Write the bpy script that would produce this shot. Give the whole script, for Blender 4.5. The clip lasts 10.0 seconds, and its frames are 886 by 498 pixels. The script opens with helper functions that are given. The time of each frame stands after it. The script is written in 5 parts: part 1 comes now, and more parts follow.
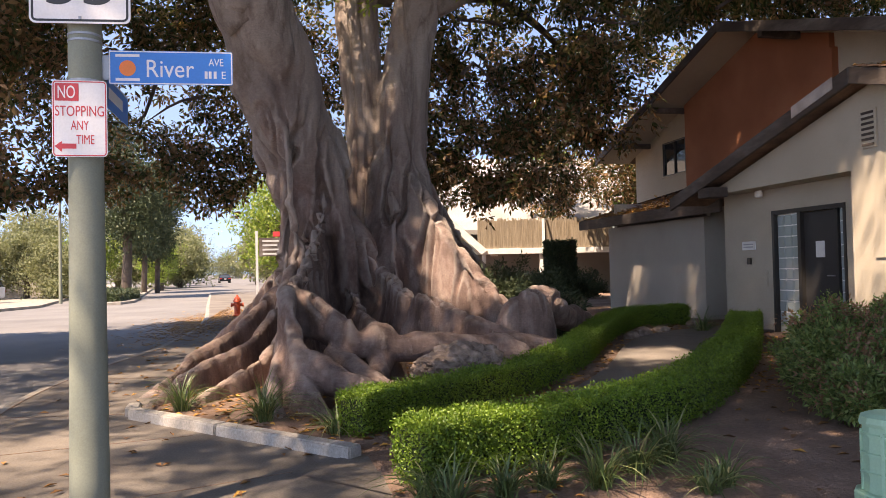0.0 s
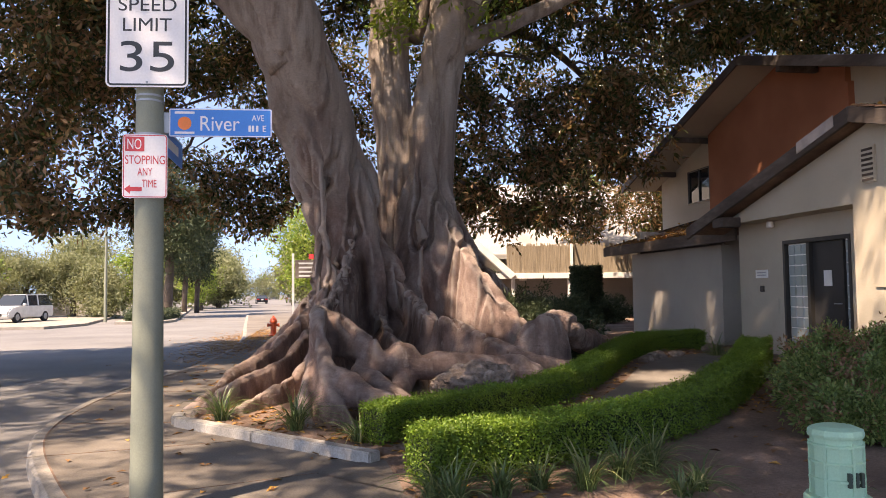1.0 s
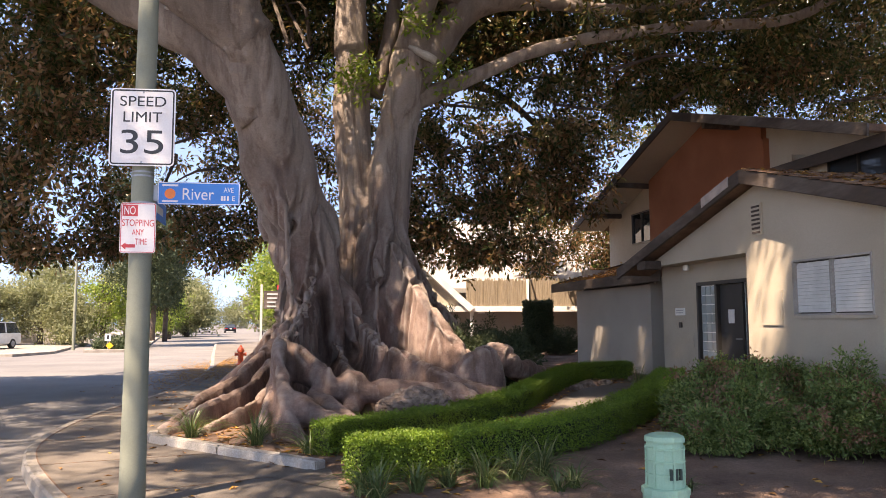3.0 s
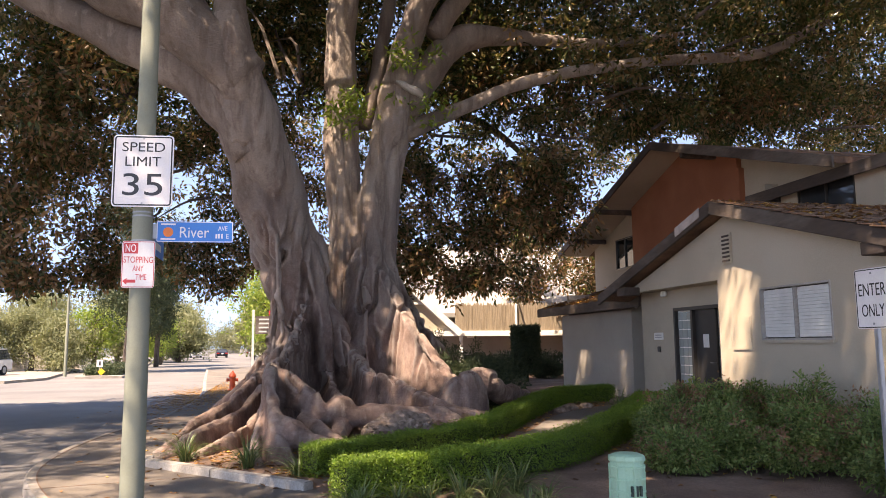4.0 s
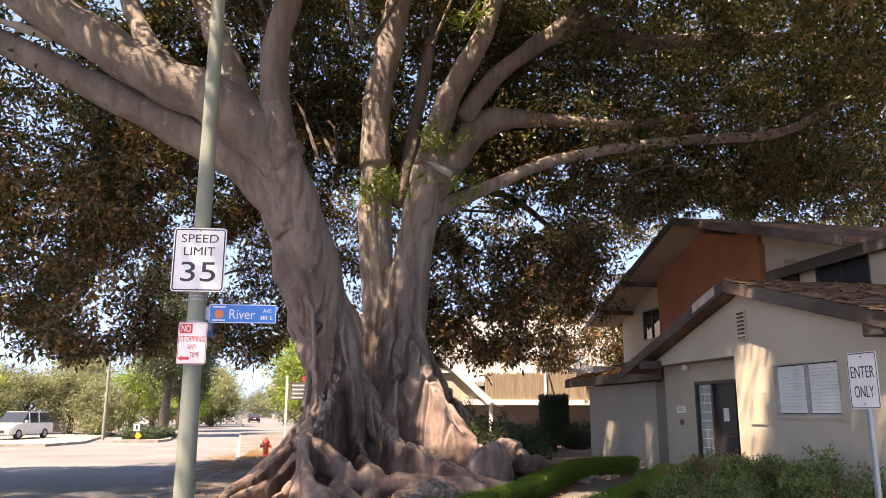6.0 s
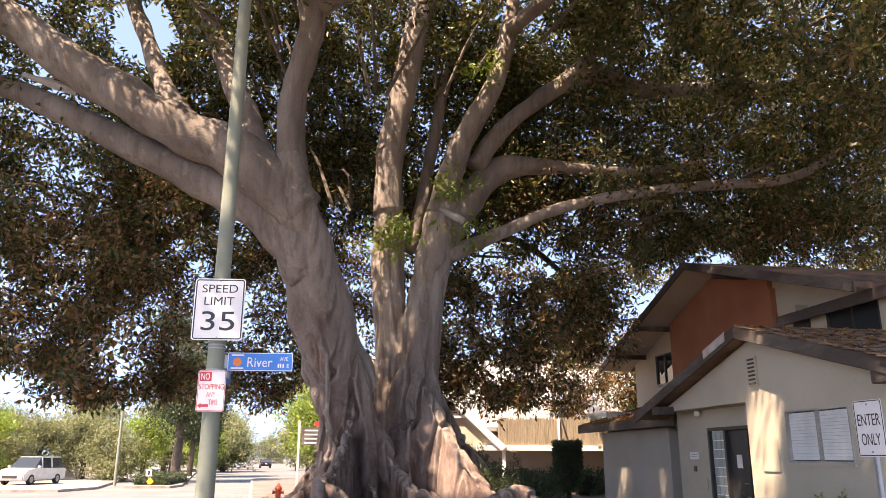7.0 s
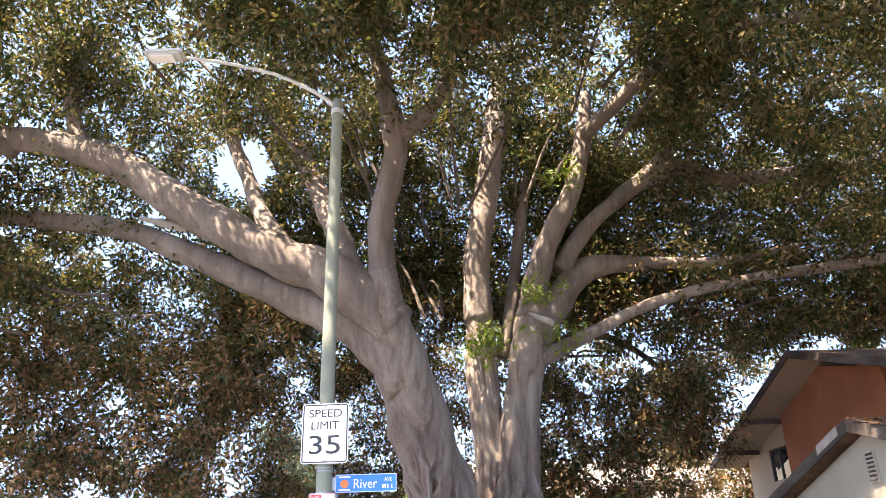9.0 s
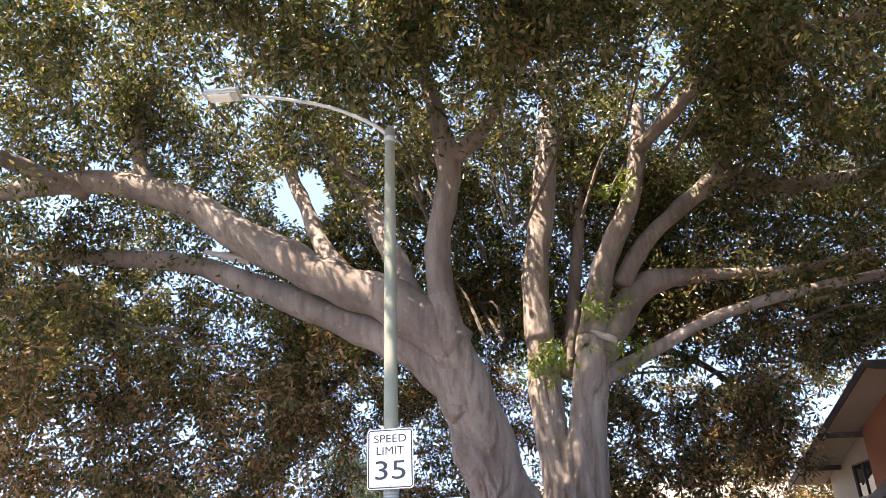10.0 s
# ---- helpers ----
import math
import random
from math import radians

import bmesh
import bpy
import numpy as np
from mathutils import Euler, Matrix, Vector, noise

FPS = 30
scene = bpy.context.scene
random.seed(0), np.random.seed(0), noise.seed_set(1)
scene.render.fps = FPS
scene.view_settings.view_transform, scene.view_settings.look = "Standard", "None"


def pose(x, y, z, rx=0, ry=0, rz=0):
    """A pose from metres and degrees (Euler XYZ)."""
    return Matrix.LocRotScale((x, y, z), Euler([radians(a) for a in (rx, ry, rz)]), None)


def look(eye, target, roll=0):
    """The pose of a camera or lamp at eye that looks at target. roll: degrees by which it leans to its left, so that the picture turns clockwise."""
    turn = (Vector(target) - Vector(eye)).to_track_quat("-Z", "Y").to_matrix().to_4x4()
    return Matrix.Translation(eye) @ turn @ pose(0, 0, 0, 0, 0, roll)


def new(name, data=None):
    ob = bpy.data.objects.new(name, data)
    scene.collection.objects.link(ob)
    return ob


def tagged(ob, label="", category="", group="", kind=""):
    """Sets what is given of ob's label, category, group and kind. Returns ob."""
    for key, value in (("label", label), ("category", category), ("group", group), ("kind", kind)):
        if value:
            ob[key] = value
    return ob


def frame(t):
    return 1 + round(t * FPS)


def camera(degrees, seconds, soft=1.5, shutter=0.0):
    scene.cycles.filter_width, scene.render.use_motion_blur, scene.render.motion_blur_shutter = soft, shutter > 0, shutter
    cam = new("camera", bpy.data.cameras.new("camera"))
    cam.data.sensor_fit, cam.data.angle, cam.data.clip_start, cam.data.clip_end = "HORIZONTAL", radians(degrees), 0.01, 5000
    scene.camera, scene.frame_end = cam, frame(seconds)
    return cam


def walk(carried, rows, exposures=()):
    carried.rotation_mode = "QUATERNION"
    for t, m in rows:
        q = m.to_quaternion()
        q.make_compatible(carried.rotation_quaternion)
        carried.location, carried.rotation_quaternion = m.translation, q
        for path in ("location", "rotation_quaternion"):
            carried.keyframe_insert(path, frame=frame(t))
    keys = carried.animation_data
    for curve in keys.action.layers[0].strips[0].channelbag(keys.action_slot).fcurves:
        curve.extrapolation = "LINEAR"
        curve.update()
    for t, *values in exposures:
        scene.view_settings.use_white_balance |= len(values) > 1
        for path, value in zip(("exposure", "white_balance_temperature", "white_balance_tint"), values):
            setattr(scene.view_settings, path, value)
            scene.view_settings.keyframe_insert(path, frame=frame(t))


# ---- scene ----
cam = camera(60.8, 10.0, 0.8)
PATH = [
    (0, (0.324, -0.347, 1.622), (0.736, 1.609, 1.671), -1.3),
    (0.5, (0.35, -0.736, 1.627), (0.742, 1.224, 1.687), -0.8),
    (1, (0.382, -1.182, 1.644), (0.703, 0.789, 1.755), -0.7),
    (1.5, (0.413, -1.617, 1.674), (0.708, 0.356, 1.816), -0.6),
    (2, (0.489, -2.066, 1.686), (0.773, -0.092, 1.833), 0.5),
    (2.5, (0.492, -2.478, 1.676), (0.822, -0.512, 1.831), 0.2),
    (3, (0.522, -2.861, 1.713), (0.916, -0.909, 1.903), -0.2),
    (4.5, (0.548, -3.72, 1.78), (0.961, -1.781, 2.049), -0.6),
    (5, (0.55, -3.957, 1.807), (0.938, -2.017, 2.101), -0.2),
    (5.5, (0.527, -4.178, 1.84), (0.878, -2.242, 2.196), 0.1),
    (7, (0.453, -4.651, 1.871), (0.738, -2.744, 2.4), 0.2),
    (7.5, (0.521, -4.803, 1.909), (0.812, -2.914, 2.495), 1.1),
    (8, (0.501, -4.975, 1.891), (0.756, -3.1, 2.54), 0.2),
    (8.5, (0.484, -5.145, 1.933), (0.653, -3.287, 2.654), -1.2),
    (9, (0.428, -5.173, 1.962), (0.474, -3.33, 2.739), -1.5),
    (9.5, (0.43, -5.205, 1.966), (0.393, -3.375, 2.771), -1.2),
    (10, (0.452, -5.22, 1.965), (0.347, -3.404, 2.797), -2.1),
]
EXPOSURE = [(0.0, 1.64, 8200, 21), (4.5, 1.9, 8300, 21), (7.0, 2.08, 8300, 21), (8.0, 2.46, 8100, 19), (9.0, 2.72, 7600, 16), (10.0, 2.56, 7400, 16)]
walk(cam, [(t, look(eye, target, roll)) for t, eye, target, roll in PATH], EXPOSURE)

# ---- light ----
SUN_FROM = Vector((-0.50, -0.42, 1.05)).normalized()   # towards the sun
sun = new("sun", bpy.data.lights.new("sun", "SUN"))
sun.data.energy, sun.data.angle, sun.data.color = 4.6, radians(0.6), (1.0, 0.93, 0.82)
sun.matrix_world = look(SUN_FROM * 60, (0, 0, 0))
world = bpy.data.worlds.new("sky")
scene.world = world
world.use_nodes = True
sky = world.node_tree.nodes.new("ShaderNodeTexSky")
sky.sky_type, sky.sun_disc = "NISHITA", False
sky.sun_elevation = math.asin(SUN_FROM.z)
sky.sun_rotation = math.atan2(SUN_FROM.x, SUN_FROM.y)
sky.dust_density, sky.air_density, sky.ozone_density = 0.15, 1.0, 1.8
# a clear blue sky down to the horizon
where = world.node_tree.nodes.new("ShaderNodeTexCoord")
lift = world.node_tree.nodes.new("ShaderNodeMapping")
lift.inputs["Location"].default_value = (0, 0, 0.26)
world.node_tree.links.new(where.outputs["Generated"], lift.inputs["Vector"])
world.node_tree.links.new(lift.outputs[0], sky.inputs["Vector"])
world.node_tree.links.new(sky.outputs[0], world.node_tree.nodes["Background"].inputs[0])
world.node_tree.nodes["Background"].inputs[1].default_value = 0.135

# ---- materials ----
def material(name, rough=0.7, metal=0.0):
    m = bpy.data.materials.new(name)
    m.use_nodes = True
    b = m.node_tree.nodes["Principled BSDF"]
    b.inputs["Roughness"].default_value, b.inputs["Metallic"].default_value = rough, metal
    return m, m.node_tree.nodes, m.node_tree.links, b


def noise_of(nodes, links, scale, detail=6.0, stretch=(1, 1, 1), rough=0.6, coord="Object"):
    tc, mp, n = nodes.new("ShaderNodeTexCoord"), nodes.new("ShaderNodeMapping"), nodes.new("ShaderNodeTexNoise")
    mp.inputs["Scale"].default_value = stretch
    n.inputs["Scale"].default_value, n.inputs["Detail"].default_value, n.inputs["Roughness"].default_value = scale, detail, rough
    links.new(tc.outputs[coord], mp.inputs[0])
    links.new(mp.outputs[0], n.inputs["Vector"])
    return n.outputs["Fac"]


def ramp_of(nodes, links, fac, stops):
    r = nodes.new("ShaderNodeValToRGB")
    while len(r.color_ramp.elements) < len(stops):
        r.color_ramp.elements.new(0.5)
    for e, (p, c) in zip(r.color_ramp.elements, stops):
        e.position, e.color = p, (*c, 1)
    links.new(fac, r.inputs[0])
    return r.outputs[0]


def mixed(nodes, links, fac, a, b, kind="MIX"):
    x = nodes.new("ShaderNodeMix")
    x.data_type, x.blend_type = "RGBA", kind
    for sock, v in ((x.inputs[0], fac), (x.inputs[6], a), (x.inputs[7], b)):
        if isinstance(v, (int, float)):
            sock.default_value = v
        elif isinstance(v, tuple):
            sock.default_value = (*v, 1)
        else:
            links.new(v, sock)
    return x.outputs[2]


def bumped(nodes, links, bsdf, height, strength=0.4, distance=0.01):
    b = nodes.new("ShaderNodeBump")
    b.inputs["Strength"].default_value, b.inputs["Distance"].default_value = strength, distance
    links.new(height, b.inputs["Height"])
    links.new(b.outputs[0], bsdf.inputs["Normal"])


def surface(name, dark, mid, light, coarse=0.8, fine=25.0, rough=0.8, metal=0.0, bump=0.4, depth=0.01, stretch=(1, 1, 1), vary=0.0, grain=0.8):
    """Two scales of colour and fine relief."""
    m, n, l, b = material(name, rough, metal)
    big = noise_of(n, l, coarse, 5, stretch)
    small = noise_of(n, l, fine, 4, stretch)
    c = ramp_of(n, l, big, [(0.3, dark), (0.5, mid), (0.7, light)])
    g = ramp_of(n, l, small, [(0.25, (0.62, 0.62, 0.62)), (0.75, (1.25, 1.25, 1.25))])
    c = mixed(n, l, grain, c, g, "MULTIPLY")
    if vary:
        info = n.new("ShaderNodeObjectInfo")
        v = ramp_of(n, l, info.outputs["Random"], [(0, (1 - vary,) * 3), (1, (1 + vary,) * 3)])
        c = mixed(n, l, 1.0, c, v, "MULTIPLY")
    l.new(c, b.inputs["Base Color"])
    if bump:
        bumped(n, l, b, small, bump, depth)
    return m


def plain(name, colour, rough=0.5, metal=0.0, speck=0.12):
    r, g, b = colour
    d, u = 1 - speck, 1 + speck
    return surface(name, (r * d, g * d, b * d), colour, (min(1, r * u), min(1, g * u), min(1, b * u)), 3.0, 60.0, rough, metal, 0.06, 0.002, grain=0.22)


def leaf_material(name, stops, rough=0.4, glow=0.3, tint=(1.0, 1.0, 0.6), fresh=None):
    """Colour differs from leaf to leaf; light comes through the blade. fresh: greener stops for the young top growth."""
    m, n, l, b = material(name, rough)
    geo = n.new("ShaderNodeNewGeometry")
    c = ramp_of(n, l, geo.outputs["Random Per Island"], stops)
    big = noise_of(n, l, 0.5, 3)
    if fresh:
        place, split, height = n.new("ShaderNodeTexCoord"), n.new("ShaderNodeSeparateXYZ"), n.new("ShaderNodeMath")
        l.new(place.outputs["Object"], split.inputs[0])
        height.operation, height.inputs[1].default_value = "MULTIPLY_ADD", 0.05
        l.new(split.outputs["Z"], height.inputs[0])
        l.new(big, height.inputs[2])
        c = mixed(n, l, ramp_of(n, l, height.outputs[0], [(0.88, (0, 0, 0)), (1.0, (0.6, 0.6, 0.6))]), c, ramp_of(n, l, geo.outputs["Random Per Island"], fresh))
    c = mixed(n, l, 0.6, c, ramp_of(n, l, big, [(0.3, (0.7, 0.7, 0.7)), (0.7, (1.25, 1.25, 1.2))]), "MULTIPLY")
    l.new(c, b.inputs["Base Color"])
    tr, mx = n.new("ShaderNodeBsdfTranslucent"), n.new("ShaderNodeMixShader")
    l.new(mixed(n, l, 1.0, c, tint, "MULTIPLY"), tr.inputs[0])
    mx.inputs[0].default_value = glow
    l.new(b.outputs[0], mx.inputs[1])
    l.new(tr.outputs[0], mx.inputs[2])
    l.new(mx.outputs[0], n["Material Output"].inputs["Surface"])
    return m


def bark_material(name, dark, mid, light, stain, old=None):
    """Smooth grey bark with long soft streaks, pale scars and fine cross wrinkles; weathered brown bark low on old
    wood, darkened to paint in the shade there.
    """
    m, n, l, b = material(name, 0.8)
    c = ramp_of(n, l, noise_of(n, l, 0.8, 6, (1, 1, 0.35), 0.6), [(0.3, dark), (0.5, mid), (0.7, light)])
    streak = noise_of(n, l, 3.4, 6, (1.5, 1.5, 0.14), 0.6)
    c = mixed(n, l, ramp_of(n, l, streak, [(0.48, (0, 0, 0)), (0.66, (0.7, 0.7, 0.7))]), c, stain)
    # browner bark by height, its darker tone carrying the shade round the base
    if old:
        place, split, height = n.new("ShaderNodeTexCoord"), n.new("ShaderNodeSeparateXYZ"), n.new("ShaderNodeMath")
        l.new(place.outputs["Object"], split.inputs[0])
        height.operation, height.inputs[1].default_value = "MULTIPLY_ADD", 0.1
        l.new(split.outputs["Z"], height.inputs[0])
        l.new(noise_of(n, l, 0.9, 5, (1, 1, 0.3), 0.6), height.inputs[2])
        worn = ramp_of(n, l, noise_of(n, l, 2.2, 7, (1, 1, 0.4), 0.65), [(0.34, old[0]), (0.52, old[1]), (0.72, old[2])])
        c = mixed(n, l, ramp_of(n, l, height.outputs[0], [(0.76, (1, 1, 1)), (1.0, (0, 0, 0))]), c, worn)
    scar = noise_of(n, l, 4.0, 5, (1, 1, 0.55), 0.6)
    c = mixed(n, l, ramp_of(n, l, scar, [(0.62, (0, 0, 0)), (0.70, (0.35, 0.35, 0.35))]), c, tuple(min(1, v * 1.15) for v in light))
    fine = noise_of(n, l, 26, 8, (0.8, 0.8, 1.5), 0.7)
    c = mixed(n, l, 0.5, c, ramp_of(n, l, fine, [(0.3, (0.6, 0.6, 0.6)), (0.7, (1.25, 1.25, 1.25))]), "MULTIPLY")
    if old:
        # paler on convex ridges, by mesh curvature
        geo = n.new("ShaderNodeNewGeometry")
        c = mixed(n, l, ramp_of(n, l, geo.outputs["Pointiness"], [(0.51, (0, 0, 0)), (0.56, (0.55, 0.55, 0.55))]), c, tuple(min(1, v * 1.05) for v in light))
    l.new(c, b.inputs["Base Color"])
    bumped(n, l, b, fine, 1.0, 0.05)
    return m


def sheen_glass(name, colour, rough=0.05, through_it=0.0):
    m, n, l, b = material(name, rough)
    b.inputs["Base Color"].default_value = (*colour, 1)
    b.inputs["Transmission Weight"].default_value = through_it
    b.inputs["Specular IOR Level"].default_value = 0.7
    return m


ASPHALT = surface("asphalt", (0.125, 0.117, 0.113), (0.165, 0.155, 0.149), (0.205, 0.194, 0.185), 0.25, 70, 0.85, 0, 0.5, 0.006)
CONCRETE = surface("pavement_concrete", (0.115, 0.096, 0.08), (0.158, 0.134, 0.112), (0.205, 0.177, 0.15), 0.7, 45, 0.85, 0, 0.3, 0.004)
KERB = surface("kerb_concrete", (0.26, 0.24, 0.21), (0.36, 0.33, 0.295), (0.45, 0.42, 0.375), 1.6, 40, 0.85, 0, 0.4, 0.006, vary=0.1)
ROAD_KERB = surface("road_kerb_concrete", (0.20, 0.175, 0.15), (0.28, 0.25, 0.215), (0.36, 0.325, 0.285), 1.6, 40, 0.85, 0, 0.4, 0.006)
SOIL = surface("soil", (0.13, 0.08, 0.056), (0.20, 0.128, 0.092), (0.28, 0.185, 0.138), 1.3, 30, 0.95, 0, 0.9, 0.03)
POLE = surface("pole_concrete", (0.17, 0.182, 0.14), (0.205, 0.218, 0.168), (0.25, 0.262, 0.205), 1.2, 90, 0.75, 0, 0.2, 0.003, grain=0.35)
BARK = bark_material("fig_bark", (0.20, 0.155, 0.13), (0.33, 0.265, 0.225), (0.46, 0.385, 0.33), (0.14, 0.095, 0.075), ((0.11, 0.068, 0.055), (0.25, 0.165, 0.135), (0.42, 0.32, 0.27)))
LIMB_BARK = bark_material("limb_bark", (0.17, 0.135, 0.112), (0.285, 0.228, 0.192), (0.42, 0.35, 0.30), (0.14, 0.10, 0.08))
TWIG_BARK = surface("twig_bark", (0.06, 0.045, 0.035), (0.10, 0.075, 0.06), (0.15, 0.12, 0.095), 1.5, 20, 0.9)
FIG_LEAF = leaf_material("fig_leaf", [(0.0, (0.045, 0.06, 0.022)), (0.34, (0.085, 0.095, 0.036)), (0.48, (0.18, 0.11, 0.055)), (0.8, (0.29, 0.16, 0.085)), (1.0, (0.40, 0.27, 0.14))], 0.22, 0.42, fresh=[(0.0, (0.035, 0.065, 0.022)), (0.5, (0.08, 0.12, 0.04)), (0.8, (0.15, 0.16, 0.06)), (1.0, (0.26, 0.22, 0.11))])
YOUNG_LEAF = leaf_material("young_leaf", [(0.0, (0.10, 0.19, 0.03)), (1.0, (0.30, 0.36, 0.06))], 0.4, 0.4)
BOX_LEAF = leaf_material("hedge_leaf", [(0.0, (0.08, 0.15, 0.016)), (0.6, (0.14, 0.245, 0.026)), (1.0, (0.23, 0.34, 0.045))], 0.45, 0.35)
# near-black green: shade inside the foliage put into the filler's colour
HEDGE_INNER_SHADE = surface("hedge_inner_shade", (0.012, 0.022, 0.006), (0.02, 0.035, 0.008), (0.03, 0.05, 0.012), 6, 40, 0.95, 0, 0.8, 0.03)
SHRUB_LEAF = leaf_material("shrub_leaf", [(0.0, (0.08, 0.14, 0.04)), (0.5, (0.19, 0.28, 0.09)), (0.93, (0.30, 0.38, 0.14)), (1.0, (0.40, 0.28, 0.14))], 0.5, 0.45)
RED_TIP = leaf_material("red_tip_leaf", [(0.0, (0.20, 0.13, 0.07)), (0.6, (0.30, 0.17, 0.10)), (1.0, (0.40, 0.20, 0.13))], 0.5, 0.35)
STRAP_LEAF = leaf_material("strap_leaf", [(0.0, (0.06, 0.10, 0.035)), (0.6, (0.13, 0.19, 0.07)), (1.0, (0.36, 0.34, 0.17))], 0.4, 0.3)
DRY_LEAF = leaf_material("dry_leaf", [(0.0, (0.16, 0.075, 0.03)), (0.6, (0.33, 0.16, 0.055)), (1.0, (0.60, 0.33, 0.07))], 0.7, 0.1)
# olive leaf, paled and low in contrast: distance haze mixed into its colour
OLIVE_LEAF = leaf_material("grey_green_leaf", [(0.0, (0.17, 0.19, 0.10)), (0.6, (0.23, 0.245, 0.135)), (1.0, (0.30, 0.30, 0.18))], 0.7, 0.35)
PINE_LEAF = leaf_material("pine_needles", [(0.0, (0.025, 0.045, 0.02)), (0.6, (0.055, 0.08, 0.034)), (1.0, (0.11, 0.125, 0.06))], 0.6, 0.2)
LIGHT_LEAF = leaf_material("light_green_leaf", [(0.0, (0.13, 0.22, 0.03)), (0.6, (0.24, 0.34, 0.06)), (1.0, (0.38, 0.42, 0.10))], 0.5, 0.35)
STUCCO = surface("beige_stucco", (0.42, 0.355, 0.27), (0.48, 0.41, 0.315), (0.53, 0.46, 0.36), 0.5, 120, 0.9, 0, 0.5, 0.004)
GREY_STUCCO = surface("grey_beige_stucco", (0.33, 0.29, 0.24), (0.38, 0.335, 0.28), (0.42, 0.375, 0.315), 0.5, 120, 0.9, 0, 0.5, 0.004)
RUST_STUCCO = surface("rust_stucco", (0.30, 0.105, 0.05), (0.36, 0.13, 0.065), (0.42, 0.165, 0.085), 0.6, 110, 0.9, 0, 0.5, 0.004)
DARK_WOOD = surface("weathered_dark_wood", (0.045, 0.032, 0.026), (0.075, 0.055, 0.045), (0.17, 0.14, 0.12), 1.4, 18, 0.8, 0, 0.5, 0.006, (1, 0.25, 1))
SHINGLE = surface("shingle", (0.07, 0.04, 0.028), (0.13, 0.075, 0.05), (0.20, 0.12, 0.075), 2.0, 30, 0.9, 0, 0.7, 0.01, vary=0.35)
FLASHING = plain("worn_flashing", (0.42, 0.35, 0.31), 0.6, 0, 0.3)
DOOR_PAINT = plain("door_paint", (0.035, 0.033, 0.032), 0.45)
FRAME_DARK = plain("frame_dark_bronze", (0.05, 0.045, 0.04), 0.4, 0.3)
GLASS_BLOCK = sheen_glass("glass_block", (0.42, 0.47, 0.46), 0.12, 0.25)
WINDOW_DARK = sheen_glass("window_glass_dark", (0.03, 0.035, 0.04), 0.04)
WINDOW_BLIND = plain("blind_slats", (0.66, 0.65, 0.61), 0.5)
WHITE_PAINT = plain("white_paint", (0.75, 0.73, 0.68), 0.5)
SIGN_WHITE = plain("sign_white", (0.72, 0.69, 0.68), 0.35, 0, 0.05)
SIGN_BLACK = plain("sign_black", (0.02, 0.02, 0.02), 0.4)
SIGN_BLUE = plain("sign_blue", (0.015, 0.19, 0.58), 0.35, 0, 0.06)
SIGN_RED = plain("sign_red", (0.55, 0.045, 0.05), 0.4)
SIGN_ORANGE = plain("sign_orange", (0.85, 0.20, 0.03), 0.4)
STEEL = plain("galvanised_steel", (0.33, 0.34, 0.35), 0.45, 0.7, 0.2)
LAMP_GREY = plain("lamp_grey", (0.50, 0.50, 0.46), 0.5, 0.2)
UTILITY_GREEN = plain("faded_green_fibreglass", (0.30, 0.50, 0.35), 0.6, 0, 0.02)
UTILITY_DARK = plain("dark_opening", (0.03, 0.05, 0.04), 0.8)
STONE = surface("boulder_stone", (0.10, 0.07, 0.052), (0.20, 0.145, 0.112), (0.31, 0.24, 0.195), 6.0, 16, 0.9, 0, 0.9, 0.03)
REED = surface("reed", (0.22, 0.17, 0.115), (0.29, 0.23, 0.16), (0.36, 0.29, 0.21), 3.0, 30, 0.8, 0, 0.5, 0.01, (6, 6, 0.5))
ROOF_PALE = surface("pale_roofing", (0.25, 0.235, 0.21), (0.30, 0.28, 0.255), (0.35, 0.33, 0.30), 0.8, 60, 0.9)
HYDRANT_PAINT = plain("hydrant_paint", (0.60, 0.09, 0.03), 0.45)
CAR_BLACK = plain("car_paint_dark", (0.015, 0.016, 0.022), 0.2, 0.2)
CAR_WHITE = plain("car_paint_white", (0.62, 0.62, 0.60), 0.25)
CAR_SILVER = plain("car_paint_silver", (0.42, 0.43, 0.44), 0.25, 0.4)
RUBBER = plain("tyre_rubber", (0.02, 0.02, 0.02), 0.85)
LAMP_RED = plain("tail_lamp_red", (0.35, 0.02, 0.02), 0.25)
LAMP_CLEAR = plain("lamp_clear", (0.7, 0.7, 0.7), 0.15)
PALE_GREY = plain("pale_grey", (0.42, 0.42, 0.41), 0.7)
YELLOW = plain("warning_yellow", (0.75, 0.42, 0.02), 0.5)


# ---- mesh helpers ----
def part(name, bm, mat, parent=None, label="", smooth=False):
    """Links a bmesh as one mesh object, under a thing or at top level."""
    me = bpy.data.meshes.new(name)
    if bm.faces:
        bmesh.ops.recalc_face_normals(bm, faces=bm.faces)
    bm.to_mesh(me)
    bm.free()
    if smooth:
        me.polygons.foreach_set("use_smooth", [True] * len(me.polygons))
    me.materials.append(mat)
    ob = new(name, me)
    ob.parent = parent
    if label:
        tagged(ob, label)
    return ob


def thing(name, at, label, category, group="", kind=""):
    e = new(name)
    e.location = at
    e.empty_display_size = 0.1
    return tagged(e, label, category, group, kind)


